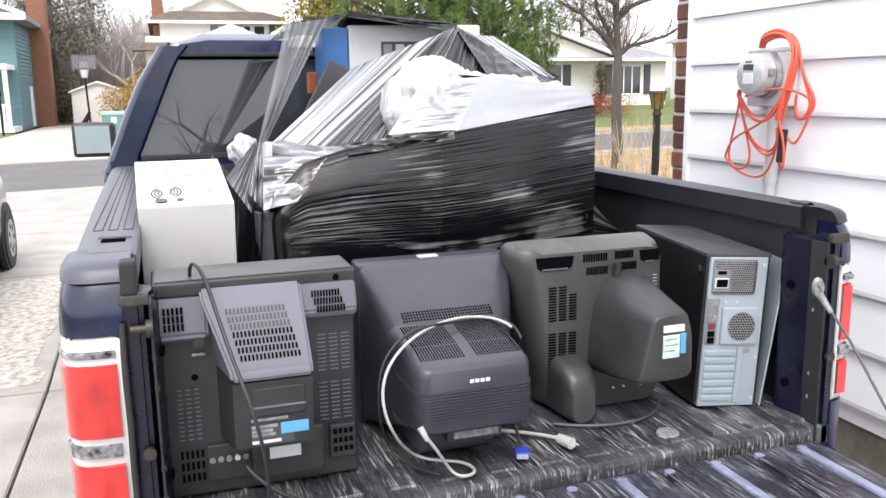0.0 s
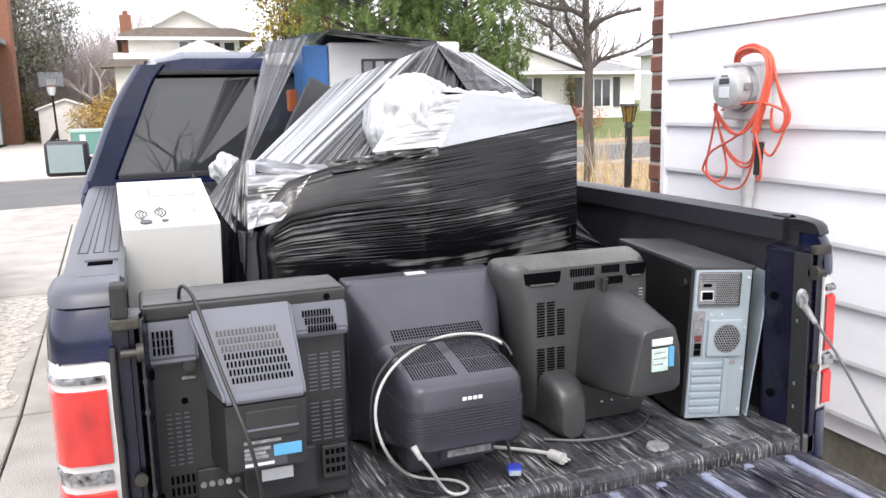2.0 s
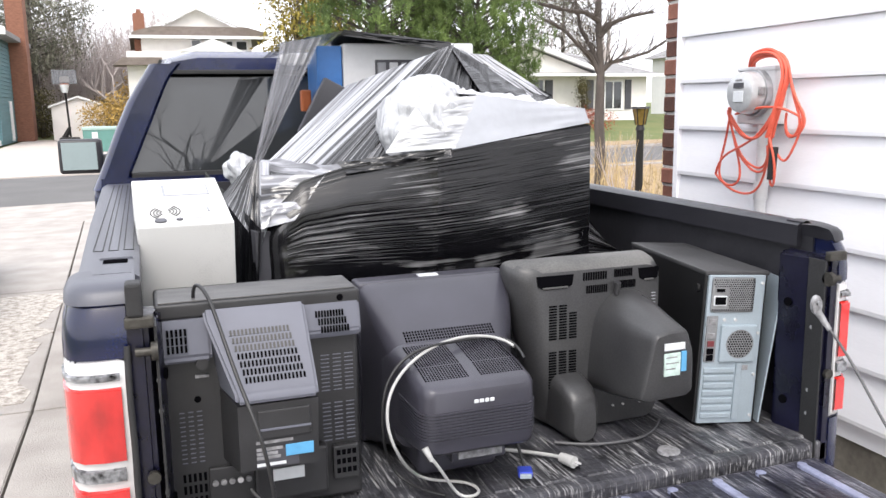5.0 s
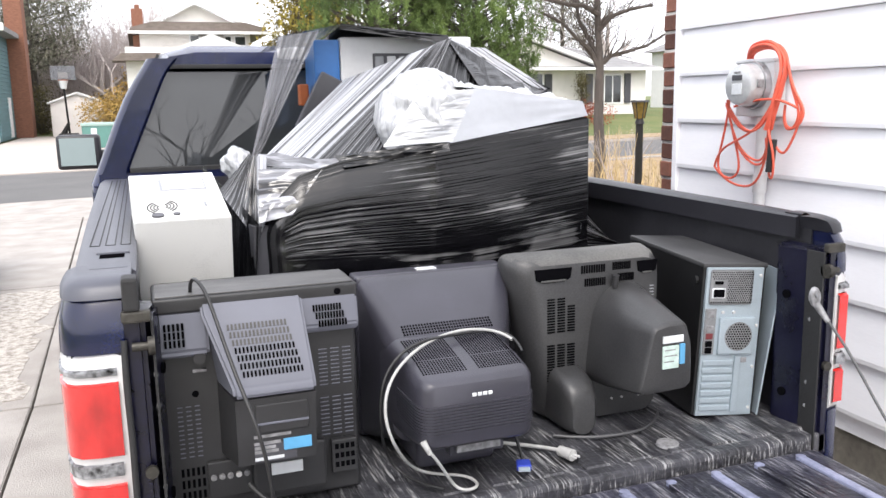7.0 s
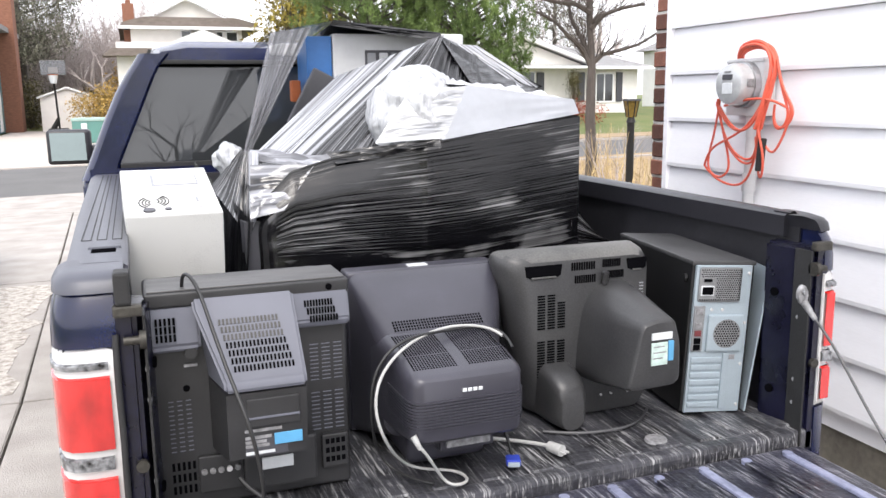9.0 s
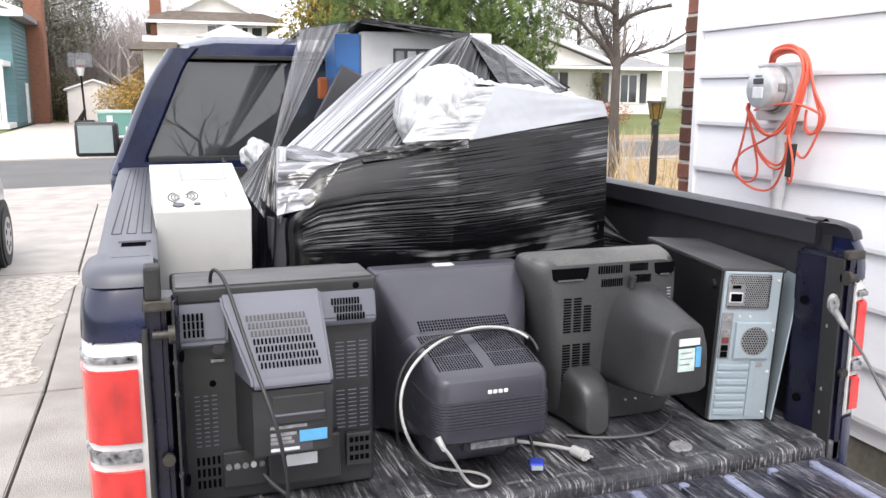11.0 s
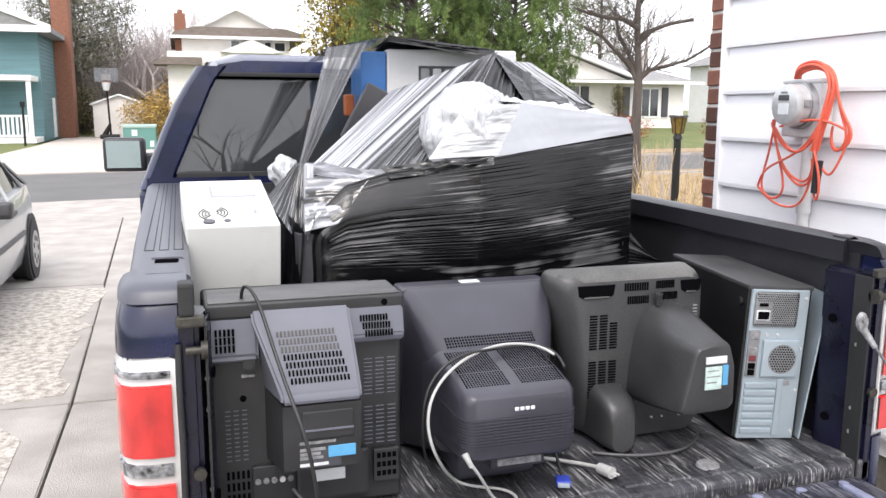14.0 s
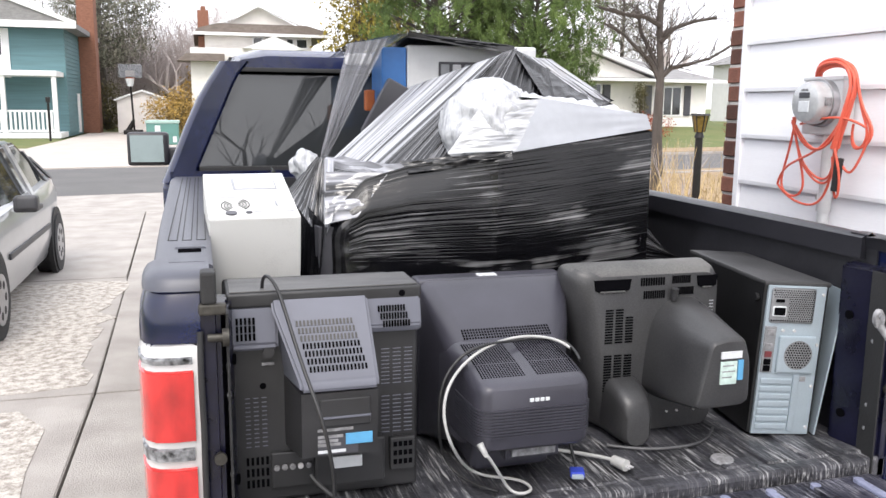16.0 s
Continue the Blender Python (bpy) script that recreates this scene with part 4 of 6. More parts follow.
# ---- load in the bed ----
def vents(parent, frame_m, x0, x1, z0, z1, cols, rows, fill=0.6, mat_name="slot", depth=0.0012, fz=0.62, skew=0.0, name="vent_grille"):
    """A field of slots on a face: local x across, z up, y=0 the surface, seen from -y."""
    bm = bmesh.new()
    dx, dz = (x1 - x0) / cols, (z1 - z0) / rows
    for i in range(cols):
        for j in range(rows):
            cx, cz = x0 + (i + 0.5) * dx, z0 + (j + 0.5) * dz
            o = skew * (cz - z0)
            q = [bm.verts.new(frame_m @ Vector((cx + o + a * dx * fill / 2, y, cz + b * dz * fz / 2))) for y in (-depth, depth) for a, b in ((-1, -1), (1, -1), (1, 1), (-1, 1))]
            bm.faces.new(q[:4])
            for a, b in ((0, 1), (1, 2), (2, 3), (3, 0)):
                bm.faces.new((q[a], q[b], q[b + 4], q[a + 4]))
    return part(name, bm, mat_name, parent)


# big television with a grey sloping back
tv = thing("television", pose(-0.555, 0.12, FL + 0.004), "grey and black tube television seen from its back", "television")
part("cabinet", box(-0.197, 0.199, -0.02, 0.105, 0.0, 0.435, bevel=0.01, seg=3), "tvblack", tv, "", True)
part("screen_bezel", box(-0.20, 0.202, 0.106, 0.30, 0.0, 0.420, bevel=0.012, seg=3), "tvblack", tv, "", True)
part("rear_cover", box(-0.199, 0.202, -0.037, 0.104, 0.425, 0.455, bevel=0.006, seg=3), "tvblack", tv, "", True)
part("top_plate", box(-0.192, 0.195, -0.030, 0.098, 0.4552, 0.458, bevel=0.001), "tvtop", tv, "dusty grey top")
part("left_panel", prism([(-0.018, 0.43), (-0.036, 0.43), (-0.05, 0.35), (-0.045, 0.338), (-0.018, 0.338)], "x", -0.193, -0.098, 0.006), "tvgrey", tv)
part("right_panel", prism([(-0.018, 0.435), (-0.036, 0.435), (-0.05, 0.375), (-0.045, 0.36), (-0.018, 0.358)], "x", 0.075, 0.2, 0.004), "tvgrey", tv)
hood = loft([[(-0.112, -0.036, 0.444), (0.086, -0.036, 0.444), (0.086, -0.0, 0.445), (-0.112, -0.0, 0.445)], [(-0.11, -0.055, 0.42), (0.086, -0.055, 0.42), (0.085, 0.0, 0.42), (-0.11, 0.0, 0.42)], [(-0.068, -0.15, 0.298), (0.088, -0.15, 0.298), (0.095, 0.0, 0.285), (-0.09, 0.0, 0.285)], [(-0.066, -0.155, 0.278), (0.088, -0.155, 0.278), (0.095, 0.0, 0.27), (-0.09, 0.0, 0.27)]])
bmesh.ops.bevel(hood, geom=[e for e in hood.edges if e.calc_face_angle(0) > 0.3], offset=0.006, segments=3, affect="EDGES")
hood_ob = part("sloping_hood", hood, "tvgrey", tv, "", True)
tilt = Matrix.Translation((0, -0.0556, 0.4205)) @ Euler((radians(-37.95), 0, 0)).to_matrix().to_4x4()
vents(hood_ob, tilt, -0.047, 0.070, -0.137, -0.071, 16, 4, 0.5, "slot", 0.0013, 0.7, -0.19)
# Upper rows painted paler for the light that shows behind the slots.
vents(hood_ob, tilt, -0.0595, 0.0575, -0.071, -0.0215, 16, 3, 0.5, "slotlit", 0.0013, 0.7, -0.19)
part("tube_housing", loft([[(-0.066, -0.15, 0.274), (0.086, -0.15, 0.274), (0.10, 0.0, 0.274), (-0.09, 0.0, 0.274)], [(-0.066, -0.145, 0.142), (0.084, -0.145, 0.142), (0.10, 0.0, 0.12), (-0.09, 0.0, 0.12)]]), "tvblack", tv)
part("hood_lip", box(-0.03, 0.07, -0.153, -0.145, 0.205, 0.262, bevel=0.003), "tvblack", tv)
part("ledge", box(-0.03, 0.07, -0.156, -0.145, 0.222, 0.226, bevel=0.001), "tvgrey", tv)
vents(tv, pose(0, -0.0445, 0.39, -9.9), -0.183, -0.142, -0.030, 0.018, 5, 3, 0.58, "slot", 0.003, 0.86, 0)
vents(tv, pose(0, -0.0445, 0.40, -13), 0.118, 0.178, -0.03, 0.018, 10, 3, 0.55, "slot", 0.003, 0.82, -0.3)
vents(tv, pose(0, -0.021, 0), -0.17, -0.12, 0.12, 0.235, 3, 12, 0.6, "tvgrey", 0.0012, 0.18)
vents(tv, pose(0, -0.021, 0), 0.115, 0.19, 0.235, 0.32, 3, 10, 0.7, "tvgrey", 0.0012, 0.2)
vents(tv, pose(0, -0.021, 0), 0.115, 0.19, 0.125, 0.215, 3, 10, 0.7, "tvgrey", 0.0012, 0.2)
vents(tv, pose(0, -0.021, 0), -0.17, -0.12, 0.03, 0.105, 5, 3, 0.55, "slot", 0.0015, 0.65)
part("side_block", box(0.135, 0.19, -0.036, -0.02, 0.045, 0.12, bevel=0.004), "tvblack", tv)
vents(tv, pose(0, -0.0365, 0), 0.14, 0.185, 0.055, 0.115, 4, 3, 0.7, "slot", 0.0012, 0.55)
part("latch_bar", box(-0.132, -0.106, -0.026, -0.019, 0.300, 0.306, bevel=0.001), "stickgrey", tv)
part("jack_panel", box(-0.118, -0.02, -0.03, -0.02, 0.03, 0.11, bevel=0.004), "tvblack", tv)
for k in range(5):
    part("jack", cyl((-0.107 + 0.0165 * k, -0.026, 0.078), (-0.107 + 0.0165 * k, -0.036, 0.078), 0.006, sides=10), "chrome" if k == 3 else "stickgrey", tv)
for x, z in ((-0.13, 0.255), (0.16, 0.44)):
    part("screw_hole", cyl((x, -0.0385 if z > 0.4 else -0.021, z), (x, -0.036 if z > 0.4 else -0.0175, z), 0.007, sides=10), "slot", tv)
part("latch", cyl((-0.118, -0.046, 0.334), (-0.118, -0.022, 0.334), 0.012, sides=14), "tvblack", tv)
part("rating_label", box(-0.035, 0.045, -0.1465, -0.144, 0.145, 0.19, bevel=0.0005), "boxdark", tv)
for k, (w, z, m_) in enumerate(((0.07, 0.197, "stickgrey"), (0.05, 0.183, "stickgrey"), (0.04, 0.174, "stickgrey"), (0.045, 0.166, "stickgrey"), (0.055, 0.152, "sticker"))):
    part("label_line", box(-0.035, -0.035 + w, -0.1478, -0.1462, z - 0.003, z + 0.003), m_, tv)
part("blue_tag", box(0.020, 0.074, -0.149, -0.1465, 0.164, 0.187, bevel=0.001), "stickblue", tv, "light blue sticker")
part("serial_label", box(0.006, 0.070, -0.053, -0.049, 0.072, 0.097, bevel=0.0005), "sticker", tv)
part("lower_shelf", box(-0.03, 0.12, -0.05, -0.02, 0.03, 0.132, bevel=0.006), "tvblack", tv)
tvcable = thing("power_cable", pose(-0.68, 0.1, 1.37), "black cable draped over the television", "cable")
tube("cable", [(0.0, 0.02, -0.03), (0.0, 0.0, 0.01), (0.02, -0.05, 0.005), (0.035, -0.1, -0.05), (0.06, -0.18, -0.15), (0.085, -0.24, -0.22), (0.10, -0.24, -0.3), (0.11, -0.235, -0.38), (0.10, -0.2, -0.48), (0.12, -0.1, -0.488)], 0.0036, "cableblack", tvcable)
tube("cable", [(0.08, -0.08, -0.40), (0.1, -0.1, -0.43), (0.16, -0.13, -0.47), (0.2, -0.1, -0.486)], 0.005, "cableblack", tvcable)

# charcoal computer monitor
mon = thing("computer_monitor", pose(0, 0, FL + 0.004), "charcoal tube computer monitor with perforated rear housing", "computer monitor")
part("bezel", box(-0.290, 0.101, 0.36, 0.43, 0.0, 0.404, bevel=0.01, seg=3), "monitor", mon, "", True)
rings = []
for y, x0, x1, z0, z1, r in ((0.362, -0.286, 0.098, 0.003, 0.400, 0.02), (0.335, -0.283, 0.096, 0.005, 0.390, 0.03), (0.27, -0.272, 0.072, 0.02, 0.350, 0.045), (0.21, -0.264, 0.040, 0.04, 0.313, 0.05), (0.17, -0.261, 0.020, 0.05, 0.288, 0.05)):
    rings.append([(x, y, z) for x, z in rrect((x0 + x1) / 2, (z0 + z1) / 2, x1 - x0, z1 - z0, r, 6)])
part("shell", loft(rings), "monitor", mon, "", True)
rings = []
for y, w, z0, z1, r in ((0.24, 0.278, 0.055, 0.300, 0.05), (0.18, 0.270, 0.075, 0.294, 0.04), (0.06, 0.264, 0.095, 0.275, 0.03), (0.005, 0.260, 0.106, 0.262, 0.025), (-0.012, 0.250, 0.108, 0.2575, 0.020), (-0.024, 0.236, 0.111, 0.2525, 0.018), (-0.030, 0.214, 0.117, 0.246, 0.016)):
    rings.append([(x - 0.129, y, z) for x, z in rrect(0, (z0 + z1) / 2, w, z1 - z0, r, 6)])
rear = part("rear_housing", loft(rings), "monitor", mon, "", True)
top_m = Matrix.Translation((-0.129, 0.005, 0.2624)) @ Euler((radians(-76.7), 0, 0)).to_matrix().to_4x4()
for x0 in (-0.112, 0.012):
    vents(rear, top_m, x0, x0 + 0.100, 0.000, 0.056, 16, 8, 0.45, "slot", 0.0009, 0.45)
top_m = Matrix.Translation((-0.129, 0.06, 0.2753)) @ Euler((radians(-81.0), 0, 0)).to_matrix().to_4x4()
for x0 in (-0.112, 0.012):
    vents(rear, top_m, x0, x0 + 0.100, 0.003, 0.108, 16, 15, 0.45, "slot", 0.0009, 0.45)
top_m = Matrix.Translation((-0.118, 0.176, 0.2925)) @ Euler((radians(-58), 0, 0)).to_matrix().to_4x4()
vents(rear, top_m, -0.108, 0.112, 0.008, 0.042, 32, 4, 0.5, "slot", 0.0012, 0.5)
plan_out = [(0.0055, 0.12), (0.0045, 0.012), (-0.001, -0.014), (-0.012, -0.0285), (-0.027, -0.0335), (-0.231, -0.0335), (-0.246, -0.0285), (-0.257, -0.014), (-0.2625, 0.012), (-0.2655, 0.12)]
for k in range(10):
    part("ridge", prism(plan_out, "z", 0.142 + 0.0066 * k, 0.1452 + 0.0066 * k), "monitor", rear)
for k in range(4):
    part("maker_badge", box(-0.146 + 0.0118 * k, -0.1365 + 0.0118 * k, -0.0322, -0.0295, 0.2165, 0.2245, bevel=0.001, seg=1), "sticker", rear, "small pale badge")
part("port_label", box(-0.172, -0.072, -0.004, 0.004, 0.086, 0.104, bevel=0.001), "stickgrey", mon)
part("port_bracket", box(-0.185, -0.06, 0.004, 0.10, 0.075, 0.115, bevel=0.006), "monitor", mon)
part("base", box(-0.22, -0.03, 0.12, 0.36, 0.0, 0.09, bevel=0.02, seg=3), "monitor", mon, "", True)
part("shipping_tag", box(-0.128, -0.078, 0.375, 0.40, 0.4035, 0.4065), "sticker", mon)
wc = thing("video_cable", pose(-0.13, 0.0, 1.0), "grey-white video cable looped over the monitor", "cable")
tube("cable", [(0.147, 0.130, 0.160), (0.134, 0.160, 0.173), (0.069, 0.155, 0.190), (0.002, 0.140, 0.192), (-0.071, 0.100, 0.188), (-0.134, 0.070, 0.162), (-0.175, 0.040, 0.127), (-0.191, 0.020, 0.087), (-0.189, 0.010, 0.042), (-0.167, 0.010, -0.015), (-0.101, 0.113, -0.108), (-0.061, 0.076, -0.110), (-0.010, 0.057, -0.110), (0.010, 0.019, -0.110), (0.002, -0.015, -0.110), (-0.034, -0.022, -0.110), (-0.049, 0.014, -0.108), (-0.092, -0.040, -0.030), (-0.117, -0.035, 0.003)], 0.0035, "cablewhite", wc)
tube("cable", [(0.151, 0.084, 0.144), (0.161, 0.134, 0.158), (0.136, 0.164, 0.180), (0.038, 0.154, 0.182), (-0.106, 0.084, 0.198), (-0.158, 0.080, 0.156), (-0.188, 0.060, 0.110), (-0.191, 0.060, 0.017), (-0.149, 0.145, -0.110), (-0.112, 0.044, -0.110), (-0.069, 0.006, -0.110)], 0.0036, "cableblack", wc)
part("plug", cyl((-0.111, -0.035, -0.009), (-0.123, -0.023, 0.017), 0.005, 0.0075, 10), "cablewhite", wc, "", True)
vg = thing("blue_video_plug", pose(0.005, 0.045, FL + 0.006, 0, 0, -20), "blue video plug with screws on the bed floor", "plug")
part("housing", box(-0.016, 0.016, -0.02, 0.014, 0, 0.014, bevel=0.003), "vga", vg, "blue")
part("connector", box(-0.013, 0.013, -0.028, -0.02, 0.002, 0.011, bevel=0.001), "pcmetal", vg)
tube("cable", [(0, 0.012, 0.007), (-0.005, 0.04, 0.03), (-0.02, 0.07, 0.07), (-0.03, 0.09, 0.11)], 0.004, "cableblack", vg)
pw = thing("power_plug", pose(0.122, 0.062, FL + 0.012, 0, 0, 22), "grey-white power plug on the bed floor", "plug")
part("body", cyl((0, 0.02, 0.002), (0, -0.02, 0.002), 0.012, 0.014, 10), "cablewhite", pw, "", True)
part("pin", box(-0.007, -0.004, -0.035, -0.02, 0, 0.004), "chrome", pw)
part("pin", box(0.004, 0.007, -0.035, -0.02, 0, 0.004), "chrome", pw)
tube("cable", [(0, 0.02, 0.002), (-0.005, 0.06, 0.0), (-0.04, 0.13, -0.003), (-0.10, 0.2, 0.0)], 0.0045, "cablewhite", pw)
fc = thing("floor_cable", pose(0.25, 0.13, FL + 0.006), "thin dark cable lying across the bed floor", "cable")
tube("cable", [(-0.1, 0.05, 0), (-0.03, 0.0, 0.0), (0.06, -0.01, 0.0), (0.15, 0.0, 0.0), (0.22, 0.08, 0.0)], 0.004, "cablegrey", fc)
part("drain_cap", cyl((0.386, 0.045, FL - 0.003), (0.386, 0.045, FL + 0.004), 0.028, 0.026, 20), "stickgrey", truck, "round grey floor plug", True)

# black television lying beside the computer
def rounded(points, cut=0.2, times=2):
    """An outline with its corners cut round."""
    for _ in range(times):
        out = []
        for (ax, az), (bx, bz) in zip(points, points[1:] + points[:1]):
            out += [(ax * (1 - cut) + bx * cut, az * (1 - cut) + bz * cut), (ax * cut + bx * (1 - cut), az * cut + bz * (1 - cut))]
        points = out
    return points


def lighten_flats(ob, steep=0.6):
    """A lighter grey material on the faces that lie nearly flat."""
    ob.data.materials.append(M["tvflatgrey"])
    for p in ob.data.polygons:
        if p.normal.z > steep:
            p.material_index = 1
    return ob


tv3 = thing("television", pose(0.265, 0.25, FL + 0.004), "dusty black tube television with a bulging rear housing", "television")
rings = []
for y, x0, x1, top, r in ((0.17, -0.166, 0.215, 0.405, 0.02), (0.12, -0.188, 0.228, 0.427, 0.03), (0.07, -0.202, 0.233, 0.438, 0.035), (0.035, -0.195, 0.231, 0.434, 0.04), (0.014, -0.178, 0.227, 0.424, 0.04), (0.003, -0.160, 0.220, 0.412, 0.04)):
    rings.append([(x + (0.095 * (1 - z / 0.44) if x < 0 else 0), y, z) for x, z in rrect((x0 + x1) / 2, top / 2, x1 - x0, top, r)])
lighten_flats(part("cabinet", loft(rings), "tvdusty", tv3, "", True))
neck0 = [(0.012, 0.085), (0.018, 0.20), (0.035, 0.30), (0.085, 0.352), (0.165, 0.350), (0.215, 0.28), (0.218, 0.085)]
neck1 = [(0.032, 0.126), (0.052, 0.21), (0.070, 0.288), (0.110, 0.297), (0.160, 0.297), (0.178, 0.24), (0.180, 0.130)]
rings = []
for y, f, shrink in ((0.01, -0.03, 1.0), (-0.04, 0.16, 1.0), (-0.09, 0.42, 1.0), (-0.15, 0.74, 1.0), (-0.198, 0.98, 1.0), (-0.208, 1.0, 0.97), (-0.212, 1.0, 0.90)):
    ring = rounded([(a0 + (a1 - a0) * f, b0 + (b1 - b0) * f) for (a0, b0), (a1, b1) in zip(neck0, neck1)], 0.24 - 0.12 * f)
    mx, mz = sum(p[0] for p in ring) / len(ring), sum(p[1] for p in ring) / len(ring)
    rings.append([(mx + (x - mx) * shrink, y, mz + (z - mz) * shrink) for x, z in ring])
tub = part("tube_housing", loft(rings), "tvdusty", tv3, "", True)
rings = []
for y, w, h in ((0.02, 0.10, 0.150), (-0.05, 0.092, 0.138), (-0.085, 0.078, 0.115), (-0.095, 0.06, 0.095)):
    rings.append([(-0.045 + x, y, z) for x, z in rrect(0, h / 2 + 0.003, w, h, 0.028)])
part("speaker_pod", loft(rings), "tvdusty", tv3, "", True)
part("stub", cyl((0.088, -0.008, 0.345), (0.088, -0.014, 0.376), 0.008, 0.009, 10), "tvdusty", tv3, "", True)
for x0, x1 in ((-0.132, -0.030), (0.158, 0.218)):
    # The grip is a flush shape, its recess shade painted black.
    grip = prism([(x0, 0.404), (x0 + 0.004, 0.378), (x0 + 0.02, 0.370), (x1 - 0.02, 0.370), (x1 - 0.004, 0.378), (x1, 0.404)], "y", -0.0005, 0.03)
    part("hand_grip", grip, "slot", tv3, "hand grip recess painted flat black")
    part("grip_lip", box(x0 + 0.016, x1 - 0.016, -0.003, 0.01, 0.371, 0.376, bevel=0.002), "tvtop", tv3)
for x0, x1, z0 in ((-0.004, 0.066, 0.384), (0.086, 0.140, 0.386), (0.006, 0.068, 0.350), (0.102, 0.150, 0.356)):
    vents(tv3, pose(0, 0.002, 0), x0, x1, z0, z0 + 0.021, 10, 1, 0.5, "slot", 0.002, 0.95)
for x, z0, n_ in ((-0.098, 0.238, 13), (-0.070, 0.238, 13), (-0.042, 0.238, 10), (-0.098, 0.112, 14), (-0.070, 0.112, 14), (-0.042, 0.125, 12)):
    vents(tv3, pose(0, 0.002, 0), x, x + 0.024, z0, z0 + n_ * 0.007, 1, n_, 0.85, "slot", 0.0015, 0.5)
vents(tv3, pose(0, 0.002, 0), 0.196, 0.212, 0.24, 0.34, 1, 12, 0.7, "slotpale", 0.002, 0.3)
roofm = Matrix.Translation((0.128, -0.20, 0.2935)) @ Euler((radians(-74.5), 0, 0)).to_matrix().to_4x4()
for k in range(4):
    vents(tub, roofm, -0.018, 0.022, 0.030 + 0.04 * k, 0.056 + 0.04 * k, 6, 1, 0.5, "slot", 0.002, 0.9)
part("white_label", box(0.094, 0.150, -0.2155, -0.208, 0.250, 0.267, bevel=0.001), "sticker", tub, "white sticker")
part("green_label", box(0.094, 0.138, -0.2155, -0.208, 0.188, 0.243, bevel=0.001), "stickgreen", tub, "pale green sticker")
part("blue_label", box(0.1405, 0.155, -0.2155, -0.208, 0.196, 0.245, bevel=0.001), "stickblue", tub, "blue sticker strip")
for k, w in enumerate((0.03, 0.034, 0.026)):
    part("label_line", box(0.098, 0.098 + w, -0.2163, -0.2150, 0.232 - 0.014 * k, 0.235 - 0.014 * k), "stickgrey", tub)
for x in (0.09, 0.12, 0.17):
    part("screw", cyl((x, -0.002, 0.045), (x, 0.006, 0.045), 0.003, sides=8), "chrome", tv3)

# computer tower
pc = thing("computer_tower", pose(0.62, 0.14, FL + 0.004, 0, 3.2, -9), "black computer tower with an open grey metal side panel", "computer")
part("case", box(-0.088, 0.085, 0.004, 0.46, 0.0, 0.395, bevel=0.004), "pcblack", pc)
part("top_cover", box(-0.09, 0.088, 0.0, 0.46, 0.388, 0.40, bevel=0.004), "pctop", pc, "lighter black top")
bk = part("back_panel", box(-0.08, 0.075, -0.004, 0.01, 0.0, 0.39, bevel=0.002), "pcmetal", pc, "pale blue-grey metal back panel")
part("power_supply", box(-0.072, 0.045, -0.008, 0.0, 0.295, 0.385, bevel=0.008), "pcmetal2", bk, "perforated power supply grille")
part("power_socket", box(-0.066, -0.03, -0.0105, -0.006, 0.312, 0.338, bevel=0.002), "sticker", bk)
part("socket_hole", box(-0.063, -0.033, -0.012, -0.009, 0.315, 0.335, bevel=0.002), "slot", bk)
part("switch", box(-0.06, -0.038, -0.011, -0.007, 0.348, 0.356, bevel=0.001), "slot", bk)
part("fan_plate", box(-0.038, 0.06, -0.012, -0.002, 0.165, 0.262, bevel=0.004), "pcmetal", bk)
part("fan_grille", cyl((0.015, -0.0125, 0.213), (0.015, -0.008, 0.213), 0.038, sides=28), "pcmetal2", bk, "round perforated fan grille")
def holes(parent, spots, y, r):
    """Small dark round holes of a perforated sheet."""
    verts, faces = [], []
    for x, z in spots:
        o = len(verts)
        verts += [(x + r * math.cos(a * math.pi / 3), yy, z + r * math.sin(a * math.pi / 3)) for yy in (y, y + 0.002) for a in range(6)]
        faces += [tuple(range(o, o + 6))] + [(o + a, o + (a + 1) % 6, o + 6 + (a + 1) % 6, o + 6 + a) for a in range(6)]
    return part("perforation", (verts, [], faces), "slot", parent)


holes(bk, [(0.015 + 0.0072 * (i + 0.5 * (j % 2)), 0.213 + 0.0063 * j) for i in range(-6, 7) for j in range(-6, 7) if math.hypot(0.0072 * (i + 0.5 * (j % 2)), 0.0063 * j) < 0.036], -0.0131, 0.0024)
holes(bk, [(-0.066 + 0.0062 * (i + 0.5 * (j % 2)), 0.3015 + 0.0055 * j) for i in range(18) for j in range(15) if not (i < 7 and 0 < j < 11)], -0.0086, 0.0019)
part("port_plate", box(-0.078, -0.048, -0.008, -0.002, 0.165, 0.285, bevel=0.002), "pcmetal2", bk)
for k, (z, m_) in enumerate(((0.272, "stickgrey"), (0.235, "stickgrey"), (0.215, "portred"), (0.195, "slot"), (0.178, "slot"))):
    part("port", box(-0.073, -0.055, -0.011, -0.006, z - 0.009, z + 0.006, bevel=0.001), m_, bk)
for k in range(7):
    part("slot_cover", box(-0.074, 0.012, -0.008, -0.002, 0.014 + 0.02 * k, 0.029 + 0.02 * k, bevel=0.003), "pcmetal", bk)
part("slot_rail", box(0.014, 0.03, -0.009, -0.002, 0.01, 0.16, bevel=0.002), "pcmetal", bk)
part("sticker", box(0.02, 0.048, -0.0055, -0.003, 0.142, 0.155), "stickgrey", bk)
